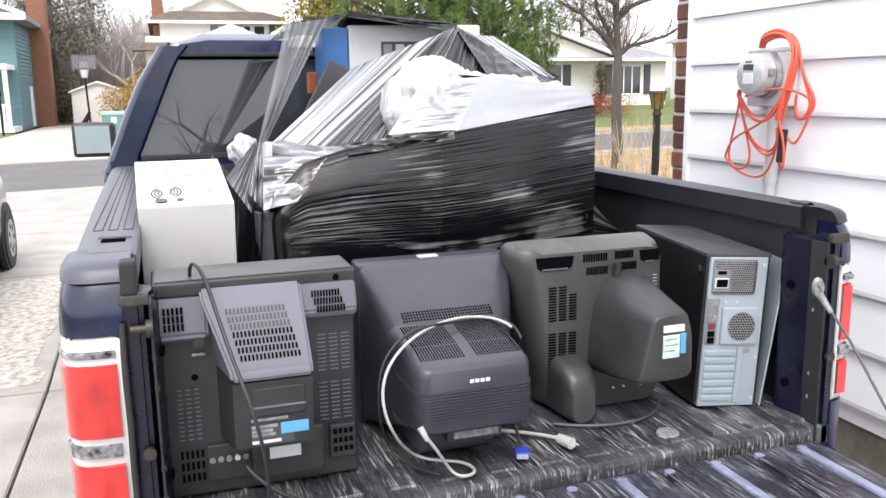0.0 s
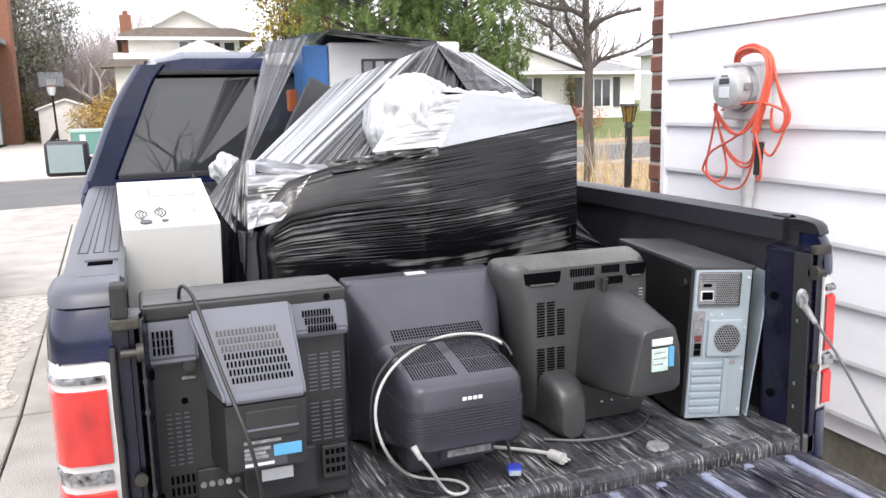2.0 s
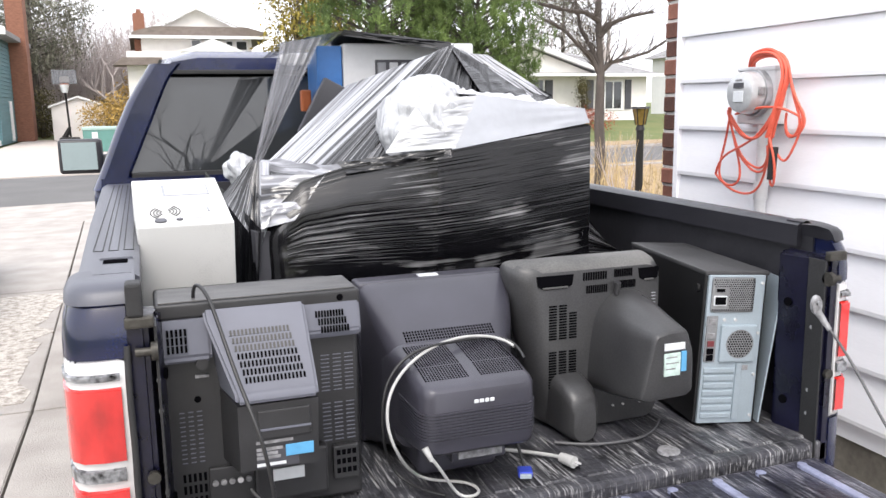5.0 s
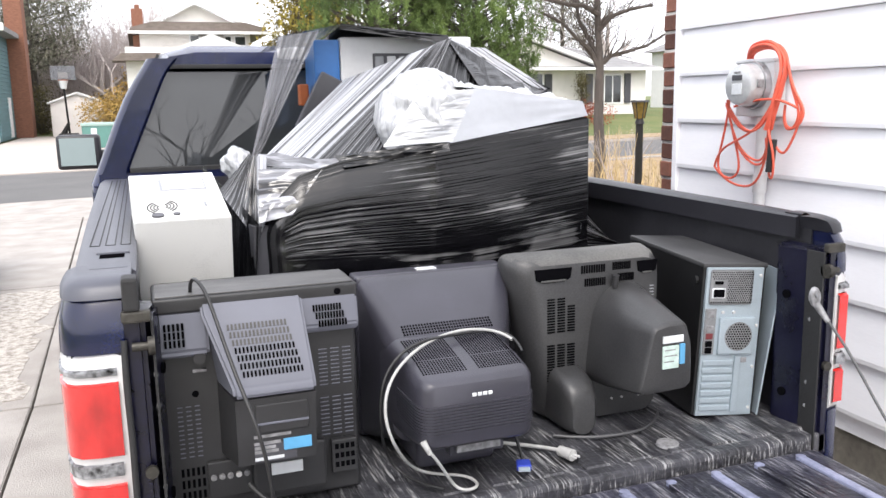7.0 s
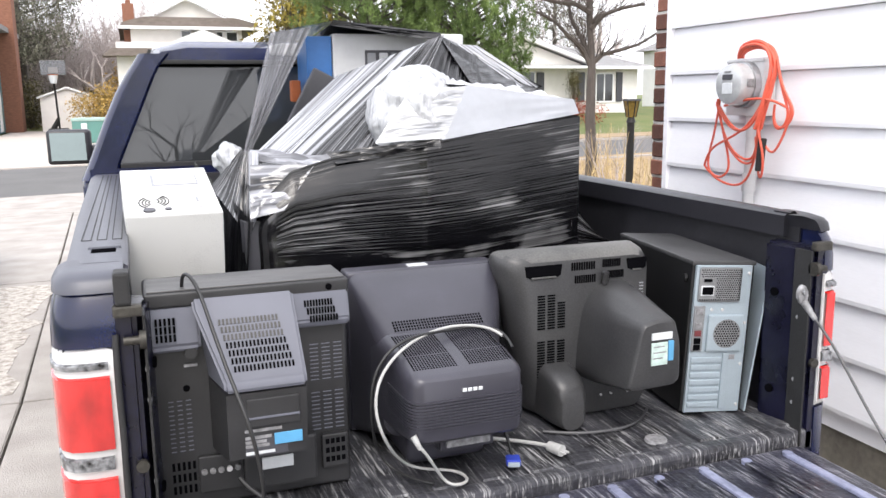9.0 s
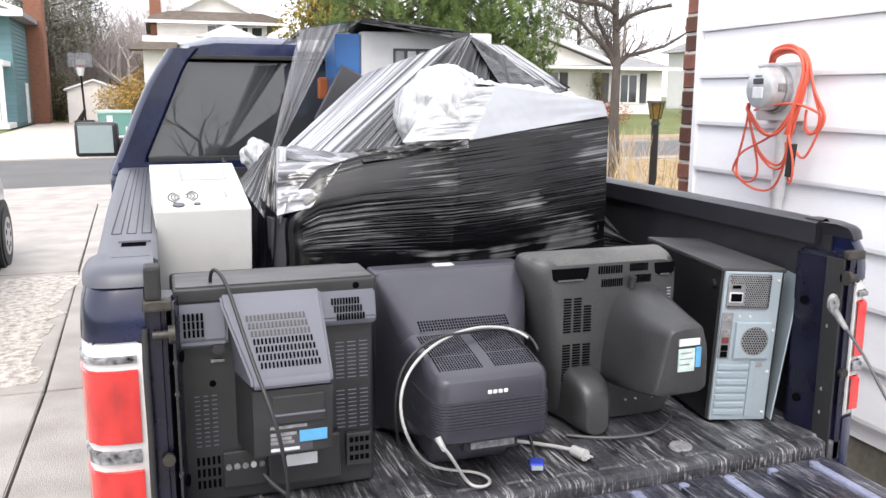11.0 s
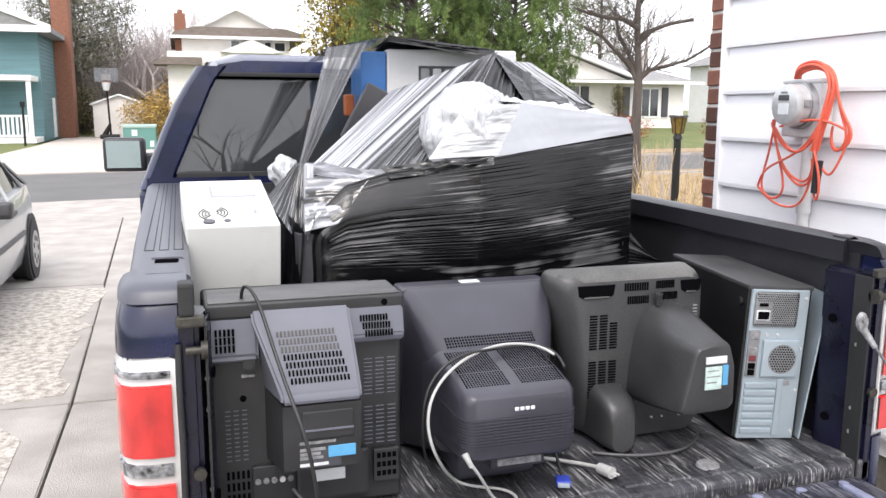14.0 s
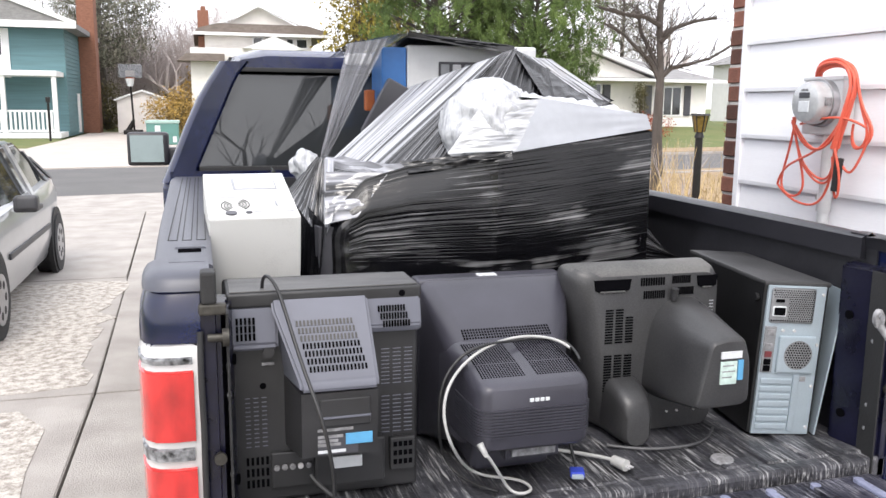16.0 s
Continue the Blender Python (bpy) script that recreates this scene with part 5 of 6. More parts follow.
for x, z in ((0.066, 0.37), (0.066, 0.24), (0.066, 0.13), (0.066, 0.02), (0.0, 0.275), (-0.03, 0.275)):
    part("screw", cyl((x, -0.008, z), (x, -0.003, z), 0.004, sides=8), "chrome", bk)
part("side_panel", box(0.0, 0.004, -0.012, 0.44, 0.002, 0.385, m=pose(0.088, 0, 0, 0, 4.5, -7)), "pcmetal", pc, "loose grey side panel standing ajar")
part("panel_lip", box(-0.012, 0.012, -0.02, 0.0, 0.37, 0.384, bevel=0.002, m=pose(0.112, 0, 0, 0, 4.5, -7)), "pcmetal", pc)
part("thumb_screw", cyl((-0.09, 0.03, 0.352), (-0.098, 0.03, 0.352), 0.011, sides=12), "pcblack", pc)

# white computer case, leaning
wb = thing("computer_case", pose(-0.668, 0.47, 1.44, 11.5, 0, 1.5), "scuffed white metal computer case leaning back", "computer case")
part("case", box(-0.11, 0.11, 0.0, 0.39, -0.42, 0.0, bevel=0.004), "whitecase", wb)
# Grey rim stands for the shadow at the edge of a sunken bay.
part("drive_frame", box(-0.038, 0.078, 0.232, 0.333, -0.01, 0.0015, bevel=0.001), "slotpale", wb)
part("front_drive", box(-0.031, 0.074, 0.240, 0.322, -0.01, 0.003, bevel=0.002), "meterbox", wb, "grey drive bay with a painted shade rim")
for cx, cy in ((-0.062, 0.095), (-0.02, 0.105)):
    for k in range(4):
        a0 = -1.0 if cx < -0.05 else 2.14
        r = 0.012 + 0.008 * k
        tube("vent_arc", [(cx + 0.02 * (1 if cx < -0.05 else -1) + r * math.cos(a0 + 3.14 + t), cy + r * 1.3 * math.sin(a0 + 3.14 + t), 0.001) for t in (0, 0.5, 1.0, 1.5, 2.0)], 0.0013, "slot", wb, res=1)
part("power_button", cyl((-0.055, 0.035, -0.002), (-0.055, 0.035, 0.004), 0.014, sides=16), "boxdark", wb)
part("reset_button", cyl((-0.012, 0.04, -0.002), (-0.012, 0.04, 0.003), 0.008, sides=12), "boxdark", wb)
part("button", box(0.058, 0.064, 0.09, 0.125, -0.001, 0.002), "slotpale", wb)
part("seam", box(-0.10, 0.10, 0.165, 0.167, -0.001, 0.0012), "slotpale", wb)
part("seam", box(-0.0, 0.10, 0.045, 0.0465, -0.001, 0.0012), "slotpale", wb)
wheelbox = part("wheel_house", box(-0.8, -0.6, 0.5, 1.35, FL - 0.02, 1.10, bevel=0.05, seg=3), "linerwall", truck, "", True)
part("wheel_house", box(0.6, 0.8, 0.5, 1.35, FL - 0.02, 1.10, bevel=0.05, seg=3), "linerwall", truck, "", True)

# ---- wrapped bundle ----
bun = thing("wrapped_bundle", I, "tall load wrapped in glossy black stretch film", "wrapped load")
core = prism([(-0.47, 0.82), (0.55, 0.82), (0.60, 1.95), (-0.55, 1.95)], "z", FL + 0.004, 1.36)
part("core", core, "boxdark", bun)
def along(stops, x):
    """A height that runs through (x, z) stops."""
    for (xa, za), (xb, zb) in zip(stops, stops[1:]):
        if x <= xb:
            return za + (zb - za) * (x - xa) / (xb - xa)
    return stops[-1][1]


def front_wrap():
    """The wrapped front: film pulled round the corner in fans of fine creases, slack and smooth below."""
    top = [(-0.47, 1.365), (-0.44, 1.385), (-0.40, 1.43), (-0.33, 1.50), (-0.2, 1.535), (0.12, 1.575), (0.60, 1.638)]
    low = [(-0.47, 1.22), (-0.38, 1.258), (-0.1, 1.250), (0.05, 1.245), (0.2, 1.25), (0.60, 1.30)]
    nu, nlow, nup = 110, 40, 170
    bm = bmesh.new()
    uvl = bm.loops.layers.uv.new("UVMap")
    rows, uvs = [], {}
    for j in range(nlow + nup + 1):
        row = []
        for i in range(nu + 1):
            x = -0.47 + 1.06 * i / nu
            zt, zl = along(top, x), along(low, x)
            if j <= nlow:
                s_ = -0.3 * (1 - j / nlow)
                z = FL + 0.01 + (zl - FL - 0.01) * j / nlow
            else:
                s_ = (j - nlow) / nup
                z = zl + (zt - zl) * s_
            taut = smooth01((x + 0.40) / 0.06) * smooth01((s_ + 0.02) / 0.08)
            fade = (0.12 + 0.88 * smooth01((noise.noise((x * 4.0, s_ * 3.5, 5.0)) + 0.15) * 2.2)) * (1 - 0.45 * smooth01((x - 0.05) / 0.15))
            ridge = noise.noise((x * 1.3, s_ * 46, 2.0)) + 0.6 * noise.noise((x * 2.2, s_ * 92, 7.0))
            slack = noise.noise((x * 5, z * 9, 1.0)) * 0.010 + noise.noise((x * 14, z * 26, 4.0)) * 0.003
            y = 0.80 - 0.0017 * ridge * taut * fade - slack * (1 - 0.75 * taut)
            y += 0.10 * max(0.0, (-0.40 - x) / 0.07) ** 2 + 0.03 * smooth01((s_ - 0.6) / 0.4) * smooth01((0.10 - x) / 0.3)
            y -= 0.004 * math.exp(-((x - 0.075 - 0.004 * noise.noise((z * 20, 0, 0))) / 0.012) ** 2)
            v = bm.verts.new((x, y, z))
            uvs[v] = (x, s_ * 0.30)
            row.append(v)
        rows.append(row)
    for j in range(nlow + nup):
        for i in range(nu):
            f = bm.faces.new((rows[j][i], rows[j][i + 1], rows[j + 1][i + 1], rows[j + 1][i]))
            f.material_index = 1 if (i < 9 or j < nlow - 6) else 0
            for lp in f.loops:
                lp[uvl].uv = uvs[lp.vert]
    return bm


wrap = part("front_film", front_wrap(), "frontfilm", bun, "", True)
wrap.data.materials.append(M["filmsmooth"])
part("right_film", sheet([(0.585, 0.80, FL + 0.01), (0.64, 1.9, FL + 0.01), (0.62, 1.85, 1.66), (0.585, 0.80, 1.64)], 30, 30, 0.012, (2, 10), 5.0), "film", bun, "", True)
part("tail_film", sheet([(0.56, 0.80, 1.22), (0.78, 0.86, 1.20), (0.70, 0.86, 1.235), (0.57, 0.80, 1.36)], 24, 24, 0.008, (1, 16), 6.0, 0.01), "filmstripe", bun, "", True)
part("left_film", sheet([(-0.50, 0.80, FL + 0.01), (-0.455, 0.80, 1.37), (-0.56, 1.35, 1.50), (-0.60, 1.35, FL + 0.01)], 40, 40, 0.012, (1, 18), 7.0), "film", bun, "", True)
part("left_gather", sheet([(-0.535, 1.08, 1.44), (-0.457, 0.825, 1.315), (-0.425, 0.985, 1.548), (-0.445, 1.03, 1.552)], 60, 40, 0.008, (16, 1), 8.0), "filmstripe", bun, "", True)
part("left_gather", sheet([(-0.457, 0.822, 1.315), (-0.428, 0.792, 1.396), (-0.40, 0.96, 1.545), (-0.428, 0.98, 1.548)], 40, 40, 0.005, (10, 1), 25.0), "filmsheen", bun, "", True)
part("shoulder", sheet([(-0.455, 0.797, 1.372), (-0.36, 0.797, 1.39), (-0.26, 0.83, 1.515), (-0.435, 0.90, 1.515)], 40, 40, 0.007, (2, 5), 9.0), "filmsheen", bun, "glossy film shoulder with painted sky sheen", True)
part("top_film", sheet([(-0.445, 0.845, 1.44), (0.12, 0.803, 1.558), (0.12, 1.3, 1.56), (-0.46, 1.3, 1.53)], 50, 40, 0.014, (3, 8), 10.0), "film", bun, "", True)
part("knot", sheet([(-0.44, 1.0, 1.525), (-0.25, 0.85, 1.50), (-0.15, 0.88, 1.525), (-0.41, 1.06, 1.55)], 40, 30, 0.02, (3, 9), 11.0), "filmsheen", bun, "", True)
part("seam_roll", sheet([(-0.2, 0.815, 1.515), (0.115, 0.785, 1.552), (0.115, 0.80, 1.578), (-0.22, 0.86, 1.548)], 50, 20, 0.014, (4, 4), 12.0), "film", bun, "", True)
# machine under the film
mac = thing("boxed_machine", pose(0.1, 1.5, 1.36, 0, 0, -6), "white and blue machine casing under film", "machine")
part("casing", box(-0.14, 0.36, 0.0, 0.42, 0.0, 0.575, bevel=0.01), "boxwhite", mac)
part("blue_panel", box(-0.235, -0.142, -0.005, 0.4, 0.28, 0.565, bevel=0.006), "boxblue", mac, "blue side panel")
part("dark_panel", box(-0.05, 0.05, -0.06, 0.02, -0.12, 0.10, bevel=0.006, m=pose(-0.215, 0, 0.34, 0, 28, 0)), "boxdark", mac)
part("orange_panel", box(-0.285, -0.250, 0.10, 0.2, 0.33, 0.41, bevel=0.006), "orangepart", mac)
part("button_plate", box(-0.02, 0.13, -0.008, 0.0, 0.455, 0.515, bevel=0.003), "boxdark", mac, "dark plate with buttons")
for k in range(3):
    part("button", box(-0.012 + 0.045 * k, 0.02 + 0.045 * k, -0.012, -0.006, 0.465, 0.505, bevel=0.004), "boxwhite" if k == 1 else "slotpale", mac)
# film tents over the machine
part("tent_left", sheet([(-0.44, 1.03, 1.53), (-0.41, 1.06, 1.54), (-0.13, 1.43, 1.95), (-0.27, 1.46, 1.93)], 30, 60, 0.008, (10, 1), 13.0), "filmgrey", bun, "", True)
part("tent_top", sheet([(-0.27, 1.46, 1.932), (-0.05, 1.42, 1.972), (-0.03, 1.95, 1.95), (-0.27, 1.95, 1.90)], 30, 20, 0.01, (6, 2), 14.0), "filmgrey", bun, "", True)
part("tent_band", sheet([(-0.06, 1.425, 1.955), (0.34, 1.36, 1.900), (0.33, 1.37, 1.932), (-0.055, 1.42, 1.975)], 40, 12, 0.008, (3, 4), 15.0), "film", bun, "", True)
part("tent_cover", sheet([(-0.05, 1.42, 1.972), (0.33, 1.37, 1.93), (0.5, 1.95, 1.88), (-0.03, 1.95, 1.94)], 30, 20, 0.012, (3, 4), 16.0), "film", bun, "", True)
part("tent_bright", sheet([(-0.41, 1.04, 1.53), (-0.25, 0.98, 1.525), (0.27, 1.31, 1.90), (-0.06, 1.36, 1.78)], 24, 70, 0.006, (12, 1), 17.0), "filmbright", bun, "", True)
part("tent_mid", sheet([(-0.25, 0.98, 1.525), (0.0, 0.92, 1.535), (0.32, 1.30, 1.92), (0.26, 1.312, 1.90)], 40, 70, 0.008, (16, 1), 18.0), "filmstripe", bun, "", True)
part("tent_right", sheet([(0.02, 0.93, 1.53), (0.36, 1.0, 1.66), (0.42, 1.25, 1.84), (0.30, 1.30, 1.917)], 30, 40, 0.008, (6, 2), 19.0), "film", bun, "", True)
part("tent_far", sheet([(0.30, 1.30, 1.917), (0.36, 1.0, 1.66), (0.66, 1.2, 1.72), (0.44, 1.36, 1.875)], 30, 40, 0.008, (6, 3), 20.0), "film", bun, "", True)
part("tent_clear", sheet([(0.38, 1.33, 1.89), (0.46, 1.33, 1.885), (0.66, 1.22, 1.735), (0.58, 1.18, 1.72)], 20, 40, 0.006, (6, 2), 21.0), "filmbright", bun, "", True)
part("tent_back", sheet([(0.44, 1.36, 1.875), (0.66, 1.2, 1.735), (0.64, 1.9, 1.65), (0.5, 1.95, 1.85)], 20, 20, 0.01, (4, 3), 22.0), "film", bun, "", True)
bag = thing("plastic_bag", I, "crumpled white plastic bag over a pale sheet", "plastic bag")
part("crumple", sheet([(-0.075, 0.845, 1.568), (0.13, 0.797, 1.58), (0.23, 0.85, 1.735), (0.04, 0.86, 1.72)], 80, 80, 0.007, (3, 9), 30.0, -0.01), "bag", bag, "", True)
part("crumple_top", sheet([(0.08, 0.90, 1.735), (0.23, 0.86, 1.735), (0.26, 1.15, 1.76), (0.08, 1.12, 1.78)], 60, 50, 0.02, (8, 9), 31.0, -0.02), "bag", bag, "", True)
part("pale_sheet", sheet([(0.118, 0.797, 1.575), (0.588, 0.803, 1.645), (0.575, 0.815, 1.69), (0.225, 0.85, 1.738)], 40, 24, 0.004, (2, 2), 32.0), "foam", bag, "smooth pale sheet", True)
part("bag_edge", sheet([(0.225, 0.85, 1.735), (0.58, 0.815, 1.685), (0.60, 1.15, 1.70), (0.25, 1.15, 1.76)], 50, 24, 0.02, (6, 4), 33.0, -0.01, 0.3), "bag", bag, "", True)
bm = bmesh.new()
bmesh.ops.create_icosphere(bm, subdivisions=6, radius=1)
for v in bm.verts:
    n = v.co.copy()
    f = 1 - 0.14 * abs(noise.noise(Vector((n.x * 1.6, n.y * 1.6, n.z * 2.2)))) - 0.035 * abs(noise.noise(Vector((n.x * 7 - n.z * 5, n.y * 3, n.z * 2 + n.x * 2)) + Vector((3, 1, 2)))) - 0.008 * noise.noise(n * 11)
    v.co = Vector((0.105 + n.x * 0.165 * f, 0.99 + n.y * 0.175 * f, 1.635 + n.z * 0.17 * f))
part("billow", bm, "bagplain", bag, "", True)
knotbag = thing("plastic_bag", pose(-0.465, 1.10, 1.515), "small knotted white plastic bag", "plastic bag")
bm = bmesh.new()
bmesh.ops.create_icosphere(bm, subdivisions=4, radius=0.052)
for v in bm.verts:
    v.co *= 1 + 0.35 * noise.noise(v.co * 22) + 0.2 * noise.noise(v.co * 50)
part("bag_body", bm, "bagplain", knotbag, "", True)


# ---- street side: houses, trees, car ----
def window(parent, x0, x1, z0, z1, y, trim="whitetrim"):
    f = part("window", box(x0 - 0.08, x1 + 0.08, y - 0.06, y + 0.02, z0 - 0.08, z1 + 0.08), trim, parent)
    part("pane", box(x0, x1, y - 0.07, y - 0.05, z0, z1), "pane", f)
    return f


teal = thing("house", I, "teal two-storey house with white porch and brick chimney", "house")
part("wall", box(-22, -7.25, 45, 54, 0, 5.35), "teal", teal)
for k in range(26):
    part("siding_board", prism([(-7.25, 0.2 + 0.2 * k), (-7.21, 0.2 + 0.2 * k), (-7.245, 0.39 + 0.2 * k), (-7.25, 0.39 + 0.2 * k)], "y", 45, 54), "teal", teal)
part("roof", prism([(-23, 5.35), (-6.6, 5.35), (-6.6, 5.6), (-14.5, 8.6), (-23, 5.6)], "y", 44.0, 55.0), "greyshingle", teal)
part("eave", box(-23, -6.55, 43.95, 44.1, 5.3, 5.62), "whitetrim", teal)
part("gable_trim", prism([(-6.7, 5.32), (-6.5, 5.32), (-6.5, 5.65), (-14.5, 8.7), (-14.5, 8.45), (-6.7, 5.5)], "y", 43.9, 44.0), "whitetrim", teal)
chim = part("chimney", box(-7.25, -6.35, 50.3, 51.8, 0, 8.2, bevel=0.03), "housebrick", teal, "tall red brick chimney")
part("chimney_cap", box(-7.35, -6.25, 50.2, 51.9, 8.1, 8.3), "mortar", chim)
part("white_panel", box(-12.8, -9.75, 44.93, 44.99, 2.9, 5.3), "whitetrim", teal)
window(teal, -12.5, -10.1, 4.0, 5.15, 44.93)
porch = part("porch_roof", box(-18, -7.35, 42.6, 45, 2.95, 3.2, bevel=0.03), "whitetrim", teal, "white porch roof")
for x in (-7.5, -9.75, -12.0):
    part("porch_post", box(x - 0.1, x + 0.1, 42.7, 42.9, 0.1, 2.95), "whitetrim", teal)
part("porch_rail", box(-18, -7.5, 42.74, 42.82, 1.25, 1.34), "whitetrim", teal)
part("porch_rail", box(-18, -7.5, 42.74, 42.82, 0.32, 0.40), "whitetrim", teal)
for k in range(46):
    x = -7.7 - 0.2 * k
    part("baluster", box(x - 0.05, x + 0.05, 42.75, 42.81, 0.38, 1.27), "whitetrim", teal)
part("porch_floor", box(-18, -7.3, 42.6, 45, 0, 0.25), "whitetrim", teal)
window(teal, -13.6, -11.0, 0.9, 2.4, 45)
part("side_door", box(-7.26, -7.19, 48.4, 49.3, 0.1, 2.2), "whitetrim", teal)

wh = thing("house", I, "cream two-storey house with low gables and brick chimney", "house")
part("wall", box(-0.4, 5.6, 48.6, 58, 0, 5.6), "cream", wh)
part("brick_corner", box(-0.75, -0.38, 48.9, 57, 0, 5.5), "housebrick", wh)
part("roof", prism([(-1.0, 5.55), (6.6, 5.55), (6.4, 5.85), (5.3, 6.15), (0.3, 6.15), (-0.8, 5.85)], "y", 47.9, 59), "shingle", wh)
part("fascia", box(-1.0, 6.6, 47.84, 47.9, 5.5, 5.66), "whitetrim", wh)
part("gable", prism([(0.6, 6.1), (4.9, 6.1), (2.6, 7.15)], "y", 48.6, 56), "cream", wh)
part("gable_trim", prism([(0.3, 6.05), (2.6, 7.12), (5.2, 6.05), (5.4, 6.1), (2.6, 7.35), (0.1, 6.1)], "y", 48.2, 48.55), "whitetrim", wh)
chim = part("chimney", box(-0.75, -0.1, 52, 52.8, 5.4, 7.25), "housebrick", wh, "orange-brown brick chimney")
part("chimney_pot", cyl((-0.4, 52.4, 7.2), (-0.4, 52.4, 7.5), 0.15), "housebrick", chim)
part("porch_gable", prism([(1.6, 4.75), (3.3, 5.45), (5.0, 4.75)], "y", 46.9, 48.6), "whitetrim", wh)
part("porch_gable_face", prism([(2.0, 4.7), (3.3, 5.28), (4.6, 4.7)], "y", 46.86, 46.92), "cream", wh)
part("porch_wall", box(-1.2, 5.5, 47.2, 48.7, 0, 4.75), "cream", wh)
part("garage_roof", prism([(-1.9, 4.0), (0.6, 4.0), (0.6, 4.4), (-1.4, 4.4)], "y", 46.5, 48.8), "shingle", wh)
for x0, x1, z0, z1 in ((2.3, 2.75, 4.95, 5.45), (3.05, 3.35, 5.05, 5.45), (4.2, 4.5, 4.9, 5.4), (4.75, 5.3, 4.95, 5.4)):
    window(wh, x0, x1, z0, z1, 48.58)

rh = thing("house", I, "white bungalow with grey shingle roof and dark shutters", "house")
part("wall", box(14, 25.2, 38, 46, 0.5, 3.25), "cream", rh)
part("gable_wall", prism([(13.2, 3.2), (21.6, 3.2), (17.6, 4.55)], "y", 37.6, 40), "cream", rh)
part("gable_trim", prism([(12.8, 3.15), (17.6, 4.6), (21.9, 3.2), (22.2, 3.25), (17.6, 4.85), (12.6, 3.25)], "y", 37.1, 37.5), "whitetrim", rh)
part("gable_roof", prism([(12.8, 3.25), (17.6, 4.8), (21.9, 3.3), (21.7, 3.25), (17.6, 4.6), (13.0, 3.2)], "y", 37.4, 44), "greyshingle", rh)
part("gable_eave", box(12.8, 21.9, 37.0, 38.0, 3.02, 3.16), "whitetrim", rh)
part("roof", loft([[(16, 37.4, 3.2), (26.0, 37.4, 3.1), (26.0, 46.5, 3.1), (16, 46.5, 3.2)], [(16, 42, 4.6), (22.5, 42, 4.5), (22.5, 42.4, 4.5), (16, 42.4, 4.6)]]), "greyshingle", rh)
part("fascia", box(21.5, 26.0, 37.3, 37.4, 3.0, 3.15), "whitetrim", rh)
w = window(rh, 22.1, 23.6, 1.35, 2.75, 38)
for x in (22.6, 23.1):
    part("mullion", box(x - 0.03, x + 0.03, 37.92, 37.95, 1.35, 2.75), "whitetrim", w)
window(rh, 18.1, 18.95, 1.5, 2.85, 38)
for x0, x1 in ((21.5, 21.9), (23.85, 24.2), (19.1, 19.5), (17.5, 17.9)):
    part("shutter", box(x0, x1, 37.9, 38.0, 1.3, 2.85), "boxdark", rh, "dark shutter")
pale = thing("house", I, "pale grey house behind the bungalow", "house")
part("wall", box(33.5, 42, 44, 50, 0.6, 4.6), "whitetrim", pale)
part("roof", prism([(33.0, 4.6), (42.5, 4.6), (38, 6.4)], "y", 43.5, 50.5), "greyshingle", pale)

shed = thing("garden_shed", I, "pale garden shed with a low gable roof", "shed")
part("wall", prism([(-5.4, 0), (-2.6, 0), (-2.6, 1.85), (-4.0, 2.35), (-5.4, 1.85)], "y", 50.5, 53), "paleshed", shed)
part("roof", prism([(-5.55, 1.82), (-4.0, 2.38), (-2.45, 1.82), (-2.45, 1.92), (-4.0, 2.48), (-5.55, 1.92)], "y", 50.35, 53.1), "whitetrim", shed)
part("door", box(-4.7, -3.3, 50.46, 50.5, 0.1, 1.75), "paleshed", shed)
hoop = thing("basketball_hoop", pose(-4.39, 48.0, 0), "portable basketball hoop with a clear backboard", "basketball hoop")
part("base", box(-0.5, 0.5, -0.4, 0.4, 0, 0.25, bevel=0.08), "darkiron", hoop)
part("strut", cyl((-0.25, 0, 0.2), (0.05, 0, 0.8), 0.16, 0.08, 8), "darkiron", hoop)
part("pole", cyl((0.05, 0, 0.2), (-0.05, 0, 3.2), 0.055), "darkiron", hoop)
part("backboard", box(-0.61, 0.61, -0.35, -0.31, 3.05, 3.80, bevel=0.03), "paleglass", hoop, "grey see-through backboard")
part("target", box(-0.24, 0.24, -0.37, -0.35, 3.14, 3.46), "stickgrey", hoop)
part("rim", cyl((-0.0, -0.6, 3.02), (0, -0.6, 3.06), 0.24), "orangepart", hoop)
part("net", cyl((0, -0.6, 3.03), (0, -0.6, 2.6), 0.24, 0.15), "sticker", hoop, "white net")
tb = thing("utility_box", pose(-2.34, 36.2, 0), "green metal utility box with pale lid", "utility box")
part("body", box(-0.64, 0.64, -0.8, 0.8, 0, 0.92, bevel=0.03), "greenbox", tb)
part("lid", box(-0.67, 0.67, -0.83, 0.83, 0.88, 1.0, bevel=0.03), "greenboxtop", tb)
part("label", box(-0.30, -0.08, -0.815, -0.80, 0.55, 0.8), "sticker", tb)
part("label", box(0.40, 0.56, -0.815, -0.80, 0.1, 0.35), "sticker", tb)
gl = thing("garden_lamp", pose(6.28, 9.3, 0), "dark iron garden lamp post with amber glass", "garden lamp")
part("post", cyl((0, 0, 0), (0, 0, 1.3), 0.06, 0.055), "darkiron", gl, "", True)
part("collar", cyl((0, 0, 1.28), (0, 0, 1.36), 0.075, 0.05), "darkiron", gl, "", True)
part("glass", cyl((0, 0, 1.36), (0, 0, 1.60), 0.07, 0.115, 6), "amber", gl, "amber glass lantern")
